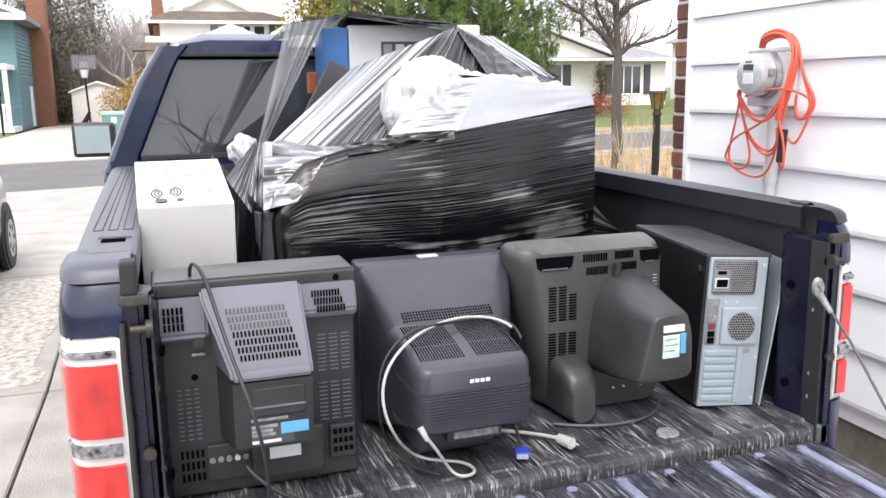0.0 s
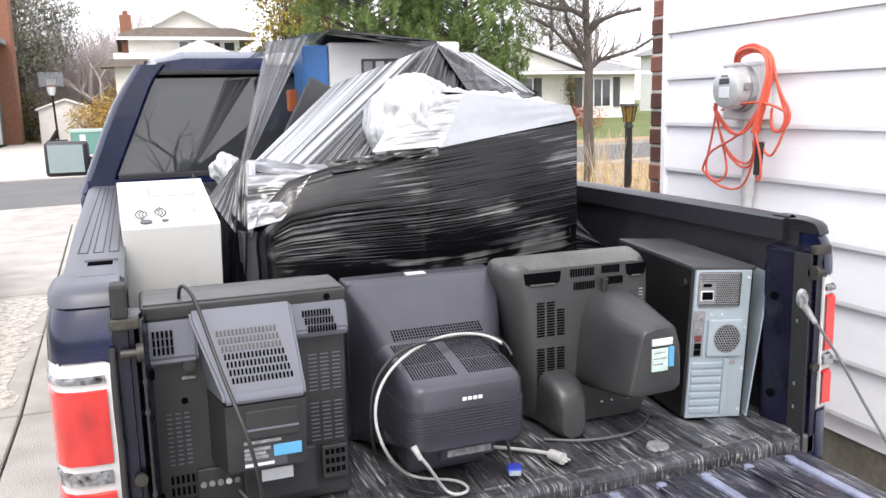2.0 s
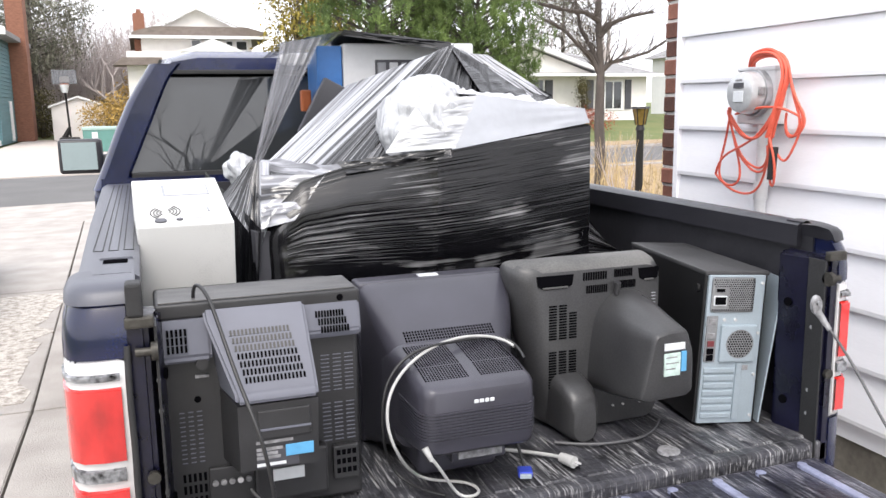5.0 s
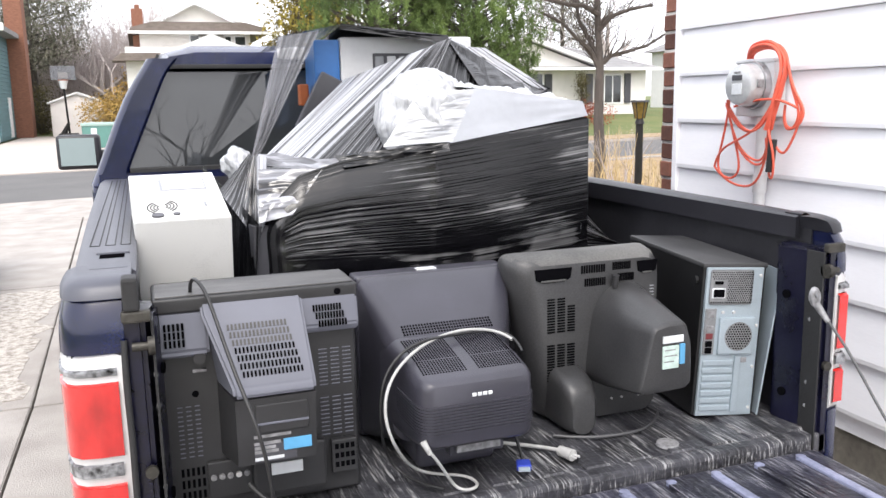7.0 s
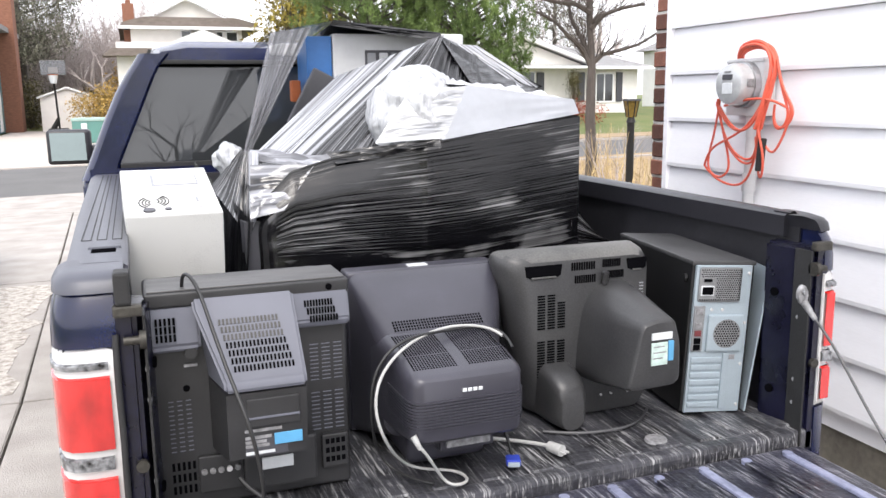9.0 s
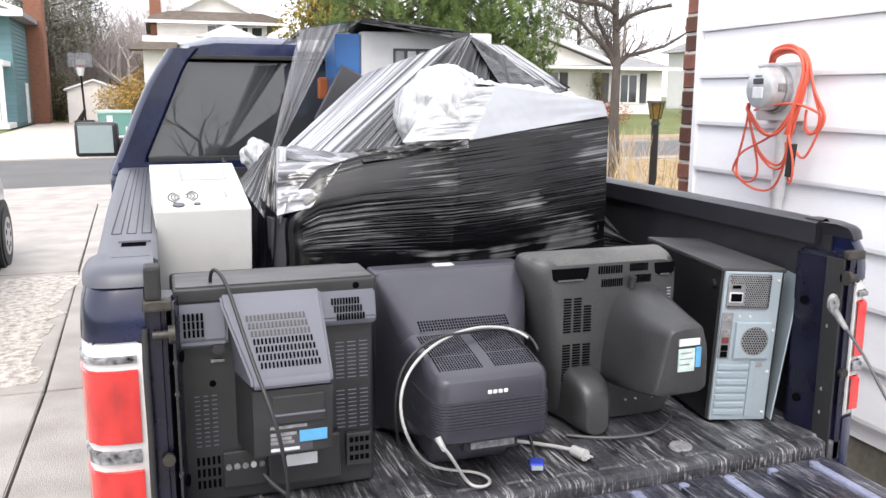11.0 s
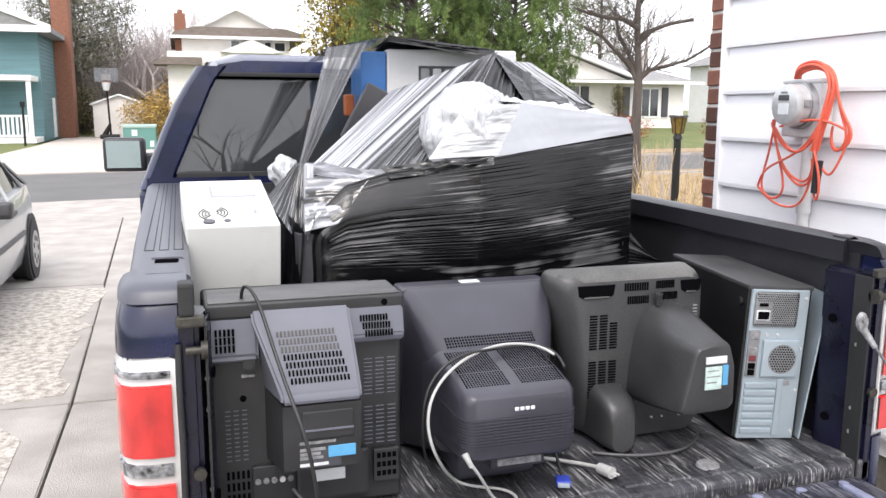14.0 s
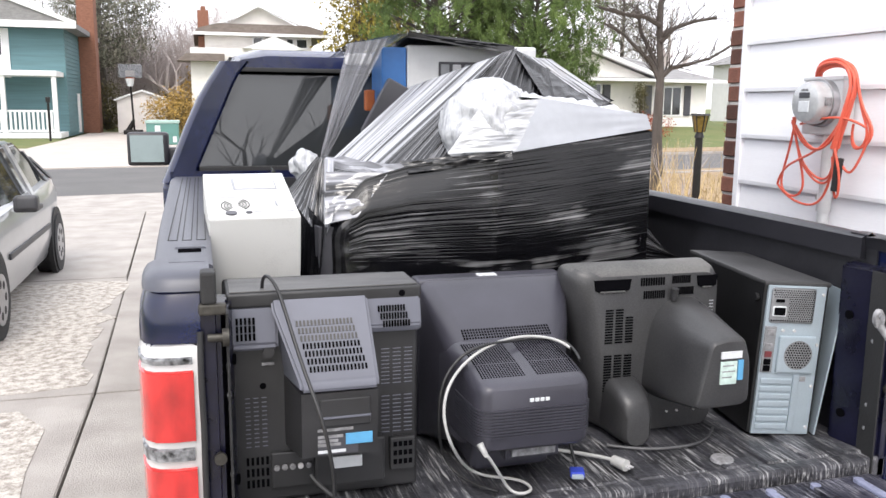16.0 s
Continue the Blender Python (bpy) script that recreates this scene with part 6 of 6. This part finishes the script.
for k in range(6):
    a = k * math.pi / 3 + math.pi / 6
    part("glazing_bar", cyl((0.072 * math.cos(a), 0.072 * math.sin(a), 1.36), (0.117 * math.cos(a), 0.117 * math.sin(a), 1.6), 0.008, sides=5), "darkiron", gl)
part("cap", cyl((0, 0, 1.60), (0, 0, 1.63), 0.15, 0.13, 6), "darkiron", gl)
part("finial", cyl((0, 0, 1.62), (0, 0, 1.74), 0.07, 0.01, 8), "whitetrim", gl)
lp = thing("garden_lamp", pose(-7.3, 39.5, 0), "thin dark garden lamp post on the lawn", "garden lamp")
part("post", cyl((0, 0, 0), (0, 0, 1.75), 0.05), "darkiron", lp)
part("head", box(-0.09, 0.09, -0.09, 0.09, 1.7, 1.95, bevel=0.03), "darkiron", lp)


# ---- trees ----
def limb(bm, p0, p1, r0, r1, sides=5):
    d = (p1 - p0).normalized()
    s = d.orthogonal().normalized()
    t = d.cross(s)
    rings = []
    for p, r in ((p0, r0), (p1, r1)):
        rings.append([bm.verts.new(p + (s * math.cos(2 * math.pi * i / sides) + t * math.sin(2 * math.pi * i / sides)) * r) for i in range(sides)])
    for i in range(sides):
        j = (i + 1) % sides
        bm.faces.new((rings[0][i], rings[0][j], rings[1][j], rings[1][i]))


def grow(bm, rnd, p, d, length, r, depth, spread, tips):
    steps = 3
    for k in range(steps):
        q = p + d * (length / steps)
        r1 = r * (1 - 0.16 * (k + 1) / steps * 1.6)
        limb(bm, p, q, r, r1, 6 if depth > 3 else 4 if depth > 1 else 3)
        p, r = q, r1
        d = (d + Vector((rnd.uniform(-1, 1), rnd.uniform(-1, 1), rnd.uniform(-0.5, 0.8))) * 0.13).normalized()
    if depth == 0:
        tips.append(p)
        return
    for k in range(rnd.choice((2, 3, 3))):
        side = Vector((rnd.uniform(-1, 1), rnd.uniform(-1, 1), rnd.uniform(-0.25, 0.7))).normalized()
        nd = (d * (1 - spread) + side * spread).normalized()
        grow(bm, rnd, p, nd, length * rnd.uniform(0.62, 0.85), r * rnd.uniform(0.5, 0.72), depth - 1, spread, tips)


def bare_tree(x, y, h, seed, depth=5, r=None, label="bare grey-brown leafless tree", material="bark", spread=0.5, first=0.28):
    rnd = random.Random(seed)
    t = thing("tree", pose(x, y, height(x, y) - 0.05), label, "tree", "bare trees")
    bm, tips = bmesh.new(), []
    r = r or h * 0.016
    top = Vector((0.02 * h * rnd.uniform(-1, 1), 0, h * first))
    limb(bm, Vector((0, 0, 0)), top, r * 1.25, r, 8)
    part("trunk", bm, "bark", t, "", True)
    bm = bmesh.new()
    grow(bm, rnd, top, Vector((0, 0, 1)), h * 0.2, r, depth, spread, tips)
    for k in range(3):
        a = rnd.uniform(0, 6.28)
        grow(bm, rnd, top, Vector((math.cos(a), math.sin(a), 0.7)).normalized(), h * 0.19, r * 0.6, depth - 1, spread, tips)
    part("crown", bm, material, t)
    return t


def clumps(points, size, per, seed, flat=0.0, droop=0.0, wide=0.22):
    """Many small leaf blades round the given points."""
    rnd = np.random.default_rng(seed)
    pts = np.repeat(np.array(points, float), per, 0)
    n = len(pts)
    c = pts + rnd.normal(0, 1, (n, 3)) * size * np.array([1.0, 1.0, 0.75])
    a = rnd.normal(0, 1, (n, 3)) * np.array([1, 1, 1 - flat])
    a /= np.linalg.norm(a, axis=1)[:, None]
    b = rnd.normal(0, 1, (n, 3))
    b -= (b * a).sum(1)[:, None] * a
    b /= np.linalg.norm(b, axis=1)[:, None]
    ln = size * rnd.uniform(0.35, 0.75, (n, 1))
    a[:, 2] -= droop
    v = np.stack([c - a * ln * 0.5, c + b * ln * wide, c + a * ln * 0.6, c - b * ln * wide], 1).reshape(-1, 3)
    f = np.arange(4 * n).reshape(-1, 4)
    return v.tolist(), [], f.tolist()


def conifer(x, y, h, rad, seed, material, label, tiers=16, arms=11, per=16, base=0.08, bushy=0.0, size=0.30):
    rnd = random.Random(seed)
    t = thing("tree", pose(x, y, height(x, y) - 0.05), label, "tree", "evergreen trees")
    part("trunk", cyl((0, 0, 0), (0, 0, h * 0.95), h * 0.02, 0.03, 8), "bark", t)
    pts, bm = [], bmesh.new()
    for k in range(tiers):
        f = k / (tiers - 1)
        z = h * (base + (1 - base) * f)
        rr = rad * ((1 - f) ** 0.8 * (1 - bushy) + bushy * math.sqrt(max(0, 1 - (2 * f - 0.75) ** 2 * 0.6))) * rnd.uniform(0.8, 1.15) + 0.12
        for j in range(arms):
            a = rnd.uniform(0, 6.283)
            ln = rr * rnd.uniform(0.6, 1.1)
            tip = Vector((math.cos(a) * ln, math.sin(a) * ln, z + (0.25 if bushy else -0.18) * ln))
            limb(bm, Vector((0, 0, z)), tip, 0.03, 0.01, 3)
            for s in (0.35, 0.55, 0.72, 0.88, 1.0):
                pts.append((tip.x * s, tip.y * s, z + (tip.z - z) * s))
    part("bough", bm, "bark", t)
    part("crown", clumps(pts, size, per, seed, droop=0.25 if not bushy else -0.5, wide=0.11), material, t)
    return t


def leafy(name, x, y, h, w, seed, material, label, category, n=160, per=26, size=0.22, low=0.0):
    rnd = random.Random(seed)
    t = thing(name, pose(x, y, height(x, y) - 0.03), label, category)
    bm = bmesh.new()
    pts = []
    for k in range(n):
        a, u, v = rnd.uniform(0, 6.283), rnd.random() ** 0.5, rnd.random()
        z = low + (h - low) * v
        rr = w * (0.55 + 0.45 * math.sin(math.pi * min(1, v * 0.9 + 0.15))) * u
        p = Vector((math.cos(a) * rr, math.sin(a) * rr, z * rnd.uniform(0.85, 1.08)))
        pts.append(p)
        if k % 4 == 0:
            limb(bm, Vector((p.x * 0.1, p.y * 0.1, low * 0.6)), p, 0.03 * h / 3, 0.008, 3)
    limb(bm, Vector((0, 0, 0)), Vector((0, 0, max(low, h * 0.3))), 0.03 * h, 0.02 * h, 6)
    part("stem", bm, "bark", t)
    part("crown", clumps(pts, size, per, seed), material, t)
    return t


def pine(x, y, h, rad, seed, label):
    """A bushy pine: limbs that end in upright tufts of long needles, with dark gaps between them."""
    rnd = random.Random(seed)
    gen = np.random.default_rng(seed)
    t = thing("tree", pose(x, y, height(x, y) - 0.05), label, "tree", "evergreen trees")
    part("trunk", cyl((0, 0, 0), (0, 0, h * 0.95), h * 0.02, 0.03, 8), "bark", t)
    bm, tufts = bmesh.new(), []
    for k in range(290):
        f = rnd.random()
        z = h * (0.10 + 0.86 * f)
        rr = rad * math.sqrt(max(0.05, 1 - (1.5 * f - 0.62) ** 2 * 1.25)) * rnd.uniform(0.55, 1.08)
        a = rnd.uniform(0, 6.283)
        tip = Vector((math.cos(a) * rr, math.sin(a) * rr, z + 0.35 * rr))
        limb(bm, Vector((0, 0, z - 0.2)), tip, 0.035, 0.012, 3)
        for q in range(5):
            b = Vector((rnd.gauss(0, 0.24), rnd.gauss(0, 0.24), rnd.gauss(0, 0.22)))
            tufts.append(tuple(tip + b))
    part("bough", bm, "bark", t)
    per = 46
    pts = np.repeat(np.array(tufts), per, 0)
    n = len(pts)
    d = gen.normal(0, 1, (n, 3)) * np.array([0.62, 0.62, 0.55]) + np.array([0, 0, 0.75])
    d /= np.linalg.norm(d, axis=1)[:, None]
    side = np.cross(d, gen.normal(0, 1, (n, 3)))
    side /= np.linalg.norm(side, axis=1)[:, None]
    root = pts + np.array([0, 0, 1.0]) * gen.uniform(-0.22, 0.18, (n, 1))
    ln = gen.uniform(0.13, 0.25, (n, 1))
    v = np.stack([root, root + d * ln * 0.5 + side * 0.012, root + d * ln, root + d * ln * 0.5 - side * 0.012], 1).reshape(-1, 3)
    part("crown", (v.tolist(), [], np.arange(4 * n).reshape(-1, 4).tolist()), "pine", t)
    return t


pine(7.6, 28.5, 9.6, 2.5, 11, "bushy green pine tree")
pine(11.3, 28.0, 8.4, 2.3, 12, "bushy green pine tree")
pine(9.6, 30.5, 10.4, 2.4, 13, "bushy green pine tree")
conifer(-7.0, 59, 17, 4.4, 14, "spruce", "tall dark drooping spruce tree", 26, 13, 22, 0.24, 0.12, 0.45)
conifer(27.5, 52, 12, 3.2, 15, "spruce", "dark evergreen tree behind the bungalow", 14, 10, 12, 0.2, 0.5, 0.5)
leafy("tree", 8.0, 45, 10.5, 2.0, 21, "yellow", "tall yellow-green autumn tree across the street", "tree", 240, 26, 0.45, 2.5)
leafy("tree", 10.6, 50, 10, 2.4, 22, "yellow", "tall yellow-green autumn tree across the street", "tree", 220, 24, 0.5, 2.5)
leafy("shrub", -2.2, 47.5, 2.3, 1.5, 23, "goldshrub", "golden-leaved autumn shrub beside the drive", "shrub", 130, 26, 0.25, 0.3)
leafy("shrub", -0.6, 49.5, 3.4, 1.3, 24, "goldshrub", "golden-leaved autumn shrub beside the drive", "shrub", 120, 26, 0.28, 0.3)
leafy("shrub", 18.6, 33.5, 0.95, 1.7, 25, "redshrub", "red autumn shrub before the bungalow", "shrub", 120, 26, 0.16, 0.1)
leafy("shrub", 25.5, 35.0, 1.2, 0.8, 26, "redshrub", "small red-brown autumn shrub", "shrub", 70, 20, 0.16, 0.1)
leafy("shrub", 20.85, 37.2, 2.1, 0.26, 27, "olive", "narrow olive-green columnar shrub", "shrub", 100, 24, 0.14, 0.1)
leafy("shrub", -12.0, 40.5, 0.9, 1.6, 28, "spruce", "low dark juniper shrub", "shrub", 90, 22, 0.2, 0.05)
leafy("shrub", -9.9, 56.5, 3.2, 1.4, 29, "olive", "tangled olive-brown leafless shrub", "shrub", 130, 18, 0.3, 0.1)
leafy("shrub", -6.4, 55.5, 3.0, 1.2, 30, "olive", "tangled olive-brown leafless shrub", "shrub", 110, 18, 0.3, 0.1)
def fork_tree():
    """The bare tree by the street: a trunk that forks low into long bent limbs full of twigs."""
    rnd = random.Random(47)
    t = thing("tree", pose(7.9, 13.2, -0.03), "bare tree with spreading grey limbs", "tree", "bare trees")
    bm = bmesh.new()
    steps = [Vector(p) for p in ((0, 0, 0), (0.0, 0, 0.5), (-0.05, 0, 1.3), (-0.04, 0, 2.0), (-0.03, 0, 2.35), (-0.05, 0.05, 2.9), (-0.10, 0.05, 3.5), (-0.06, 0.0, 4.2), (-0.1, 0, 5.2))]
    for k, (a, b) in enumerate(zip(steps, steps[1:])):
        limb(bm, a, b, 0.125 - 0.0125 * k, 0.1125 - 0.0125 * k, 9)
    part("trunk", bm, "bark", t, "", True)
    bm, tips = bmesh.new(), []
    arms = (((-0.04, 0, 2.25), (-0.22, 0.05, 2.62), (-0.50, 0.1, 2.86), (-0.80, 0.1, 3.12), (-1.2, 0.1, 3.30)),
            ((-0.02, 0, 2.33), (0.14, -0.1, 2.50), (0.50, -0.15, 2.58), (0.92, -0.2, 2.70), (1.50, -0.2, 3.02), (1.9, -0.2, 3.4)),
            ((-0.05, 0, 2.45), (-0.18, 0.2, 2.85), (-0.34, 0.3, 3.2), (-0.44, 0.3, 3.7)),
            ((-0.07, 0, 3.0), (0.15, -0.1, 3.25), (0.5, -0.2, 3.38), (0.95, -0.3, 3.46)),
            ((-0.09, 0, 3.3), (-0.4, 0, 3.45), (-0.85, 0.1, 3.5), (-1.3, 0.2, 3.62)),
            ((-0.05, 0, 2.7), (0.1, 0.3, 3.0), (0.28, 0.6, 3.4), (0.4, 0.8, 3.9)),
            ((-0.06, 0, 3.8), (0.3, 0.1, 4.1), (0.7, 0.2, 4.2)), ((-0.06, 0, 3.9), (-0.4, 0.1, 4.2), (-0.9, 0.2, 4.3)))
    for arm in arms:
        pts = [Vector(p) for p in arm]
        r = 0.056
        for a, b in zip(pts, pts[1:]):
            limb(bm, a, b, r, r * 0.8, 6)
            r *= 0.8
            for q in range(7):
                d = ((b - a).normalized() * 0.5 + Vector((rnd.uniform(-0.8, 0.8), rnd.uniform(-0.8, 0.8), rnd.uniform(-0.25, 0.9)))).normalized()
                grow(bm, rnd, a.lerp(b, rnd.random()), d, rnd.uniform(0.28, 0.5), r * 0.32, 2, 0.4, tips)
    part("crown", bm, "bark", t)


fork_tree()
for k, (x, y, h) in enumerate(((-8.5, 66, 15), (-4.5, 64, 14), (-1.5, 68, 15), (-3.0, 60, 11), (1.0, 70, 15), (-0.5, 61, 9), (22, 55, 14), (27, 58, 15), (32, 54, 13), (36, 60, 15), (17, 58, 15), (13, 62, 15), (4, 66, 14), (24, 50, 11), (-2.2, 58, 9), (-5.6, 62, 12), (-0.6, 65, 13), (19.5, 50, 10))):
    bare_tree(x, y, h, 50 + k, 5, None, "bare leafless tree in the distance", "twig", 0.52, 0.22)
rnd = random.Random(31)
bm = bmesh.new()
for k in range(2600):
    x, y = rnd.uniform(-11, 3.5), rnd.uniform(60, 74)
    p = Vector((x, y, 0.0))
    tall = rnd.uniform(3.0, 11.0) * (0.75 + 0.35 * noise.noise((x * 0.5, 0, 3)))
    q = p + Vector((rnd.uniform(-0.9, 0.9), rnd.uniform(-0.5, 0.5), tall * 0.55))
    e = q + Vector((rnd.uniform(-1.0, 1.0), rnd.uniform(-0.5, 0.5), tall * 0.45))
    limb(bm, p, q, 0.045, 0.025, 3), limb(bm, q, e, 0.025, 0.008, 3)
    for m_ in range(3):
        c = q.lerp(e, rnd.random())
        limb(bm, c, c + Vector((rnd.uniform(-1.1, 1.1), rnd.uniform(-0.4, 0.4), rnd.uniform(0.3, 1.3))), 0.016, 0.006, 3)
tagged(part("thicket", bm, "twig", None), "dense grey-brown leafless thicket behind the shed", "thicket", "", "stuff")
leafy("hedge", -3.0, 64, 2.4, 6.5, 33, "olive", "brown tangled undergrowth behind the shed", "hedge", 200, 12, 0.5, 0.1)
bare_tree(-2.5, -33, 8.5, 93, 6, 0.16, "large bare tree behind the drive", "bark", 0.5, 0.22)
bare_tree(5.0, -34, 9.0, 94, 6, 0.16, "large bare tree behind the drive", "bark", 0.5, 0.22)
bare_tree(-7.5, -30, 9.0, 92, 6, 0.17, "large bare tree behind the drive", "bark", 0.5, 0.25)
bare_tree(1.5, -38, 9.5, 90, 6, 0.17, "large bare tree behind the drive", "bark", 0.5, 0.25)

# dry stems in the bed by the corner
rnd = random.Random(9)
bm = bmesh.new()
for k in range(260):
    x, y = rnd.uniform(3.6, 8.5), rnd.uniform(8.6, 15)
    p = Vector((x, y, 0.0))
    q = p + Vector((rnd.uniform(-0.25, 0.25), rnd.uniform(-0.25, 0.25), rnd.uniform(0.4, 1.2)))
    limb(bm, p, q, 0.008, 0.003, 3)
    if k % 2:
        limb(bm, p.lerp(q, 0.5), q + Vector((rnd.uniform(-0.3, 0.3), rnd.uniform(-0.2, 0.2), 0.05)), 0.005, 0.002, 3)
tagged(part("dry_stems", bm, "straw", None), "dry straw-coloured plant stems", "dry plants", "", "stuff")
bm = bmesh.new()
for k in range(6000):
    x, y = rnd.uniform(2.6, 13), rnd.uniform(7.5, 17)
    p = Vector((x, y, 0.0))
    limb(bm, p, p + Vector((rnd.uniform(-0.08, 0.08), rnd.uniform(-0.08, 0.08), rnd.uniform(0.03, 0.16))), 0.008, 0.002, 3)
tagged(part("dry_grass", bm, "straw", None), "dry straw-coloured grass tufts", "dry grass", "", "stuff")
for k, (x, y) in enumerate(((6.9, 10.6), (6.3, 9.9), (5.7, 11.5))):
    rr = random.Random(70 + k)
    sh = thing("shrub", pose(x, y, 0), "bare twiggy shrub in the dry bed", "shrub", "bare shrubs")
    bm, tips = bmesh.new(), []
    for j in range(5):
        a = rr.uniform(0, 6.28)
        grow(bm, rr, Vector((0, 0, 0)), Vector((0.35 * math.cos(a), 0.35 * math.sin(a), 1)).normalized(), 0.55, 0.012, 2, 0.35, tips)
    part("stem", bm, "twig", sh)

# ---- silver hatchback ----
car = thing("parked_car", pose(-3.09, 6.3, 0), "silver three-door hatchback parked on the drive", "car")
ST = [(-2.02, 0.38, 0.55, 0.66), (-1.9, 0.24, 0.68, 0.76), (-1.5, 0.2, 0.78, 0.82), (-0.9, 0.2, 0.87, 0.835), (0.0, 0.2, 0.91, 0.84), (1.0, 0.2, 0.94, 0.84), (1.6, 0.22, 0.96, 0.82), (1.9, 0.26, 0.93, 0.77), (2.0, 0.36, 0.80, 0.70)]
rings = []
for y, z0, z1, w in ST:
    rings.append([(-w * 0.93, y, z0), (-w, y, z0 + 0.22), (-w * 1.0, y, z1 - 0.18), (-w * 0.95, y, z1 - 0.03), (-w * 0.85, y, z1), (w * 0.85, y, z1), (w * 0.95, y, z1 - 0.03), (w * 1.0, y, z1 - 0.18), (w, y, z0 + 0.22), (w * 0.93, y, z0)])
part("body", loft(rings), "silver", car, "", True)
GH = [(-0.95, 0.87, 0.74, 0.70), (-0.25, 1.30, 0.77, 0.58), (0.2, 1.36, 0.78, 0.57), (0.9, 1.35, 0.78, 0.57), (1.5, 1.18, 0.77, 0.58), (1.85, 0.94, 0.74, 0.68)]
part("cabin_glass", loft([[(-wb, y, 0.84), (-wt, y, zr - 0.02), (wt, y, zr - 0.02), (wb, y, 0.84)] for y, zr, wb, wt in GH]), "carglass", car, "dark side glass")
part("roof", loft([[(-wt - 0.02, y, zr - 0.05), (-wt + 0.06, y, zr), (wt - 0.06, y, zr), (wt + 0.02, y, zr - 0.05)] for y, zr, wb, wt in GH[1:5]]), "silver", car, "", True)
for s in (-1, 1):
    for (ya, za, wa), (yb, zb, wb2), w in (((-0.98, 0.86, 0.745), (-0.27, 1.3, 0.60), 0.05), ((0.42, 0.88, 0.79), (0.36, 1.34, 0.60), 0.06), ((1.80, 0.91, 0.735), (1.46, 1.165, 0.585), 0.05), ((1.35, 0.9, 0.765), (1.2, 1.235, 0.58), 0.03)):
        part("window_post", loft([[(s * wa, ya - w, za), (s * (wa + 0.025), ya - w, za), (s * (wa + 0.025), ya + w, za), (s * wa, ya + w, za)], [(s * wb2, yb - w, zb), (s * (wb2 + 0.025), yb - w, zb), (s * (wb2 + 0.025), yb + w, zb), (s * wb2, yb + w, zb)]]), "silver" if w > 0.05 else "carplastic", car)
    part("rub_strip", box(min(s * 0.835, s * 0.852), max(s * 0.835, s * 0.852), -0.85, 0.95, 0.50, 0.55, bevel=0.006), "carplastic", car)
    part("door_handle", box(min(s * 0.83, s * 0.855), max(s * 0.83, s * 0.855), 0.42, 0.6, 0.74, 0.78, bevel=0.008), "carplastic", car)
    mirr = part("door_mirror", box(min(s * 0.84, s * 1.02), max(s * 0.84, s * 1.02), -0.62, -0.48, 0.84, 0.97, bevel=0.03, seg=3), "carplastic", car, "dark door mirror", True)
    part("mirror_shell", box(min(s * 0.86, s * 1.025), max(s * 0.86, s * 1.025), -0.64, -0.56, 0.86, 0.98, bevel=0.03, seg=3), "carplastic", mirr, "", True)
    for y in (-1.33, 1.36):
        part("wheel_arch", cyl((s * 0.80, y, 0.31), (s * 0.846, y, 0.31), 0.35, sides=30), "rubber", car)
        wheel = part("wheel", cyl((s * 0.66, y, 0.295), (s * 0.862, y, 0.295), 0.295, sides=30), "tyre", car, "", True)
        part("rim", cyl((s * 0.855, y, 0.295), (s * 0.868, y, 0.295), 0.19, sides=24), "alloy", wheel)
        for k in range(7):
            a = k * 2 * math.pi / 7
            part("spoke_gap", cyl((s * 0.866, y + 0.12 * math.cos(a), 0.295 + 0.12 * math.sin(a)), (s * 0.870, y + 0.12 * math.cos(a), 0.295 + 0.12 * math.sin(a)), 0.032, sides=8), "rubber", wheel)
    part("headlamp", box(min(s * 0.42, s * 0.72), max(s * 0.42, s * 0.72), -2.0, -1.85, 0.55, 0.68, bevel=0.03), "clear", car)
part("front_bumper", box(-0.75, 0.75, -2.06, -1.8, 0.26, 0.5, bevel=0.06, seg=3), "silver", car, "", True)
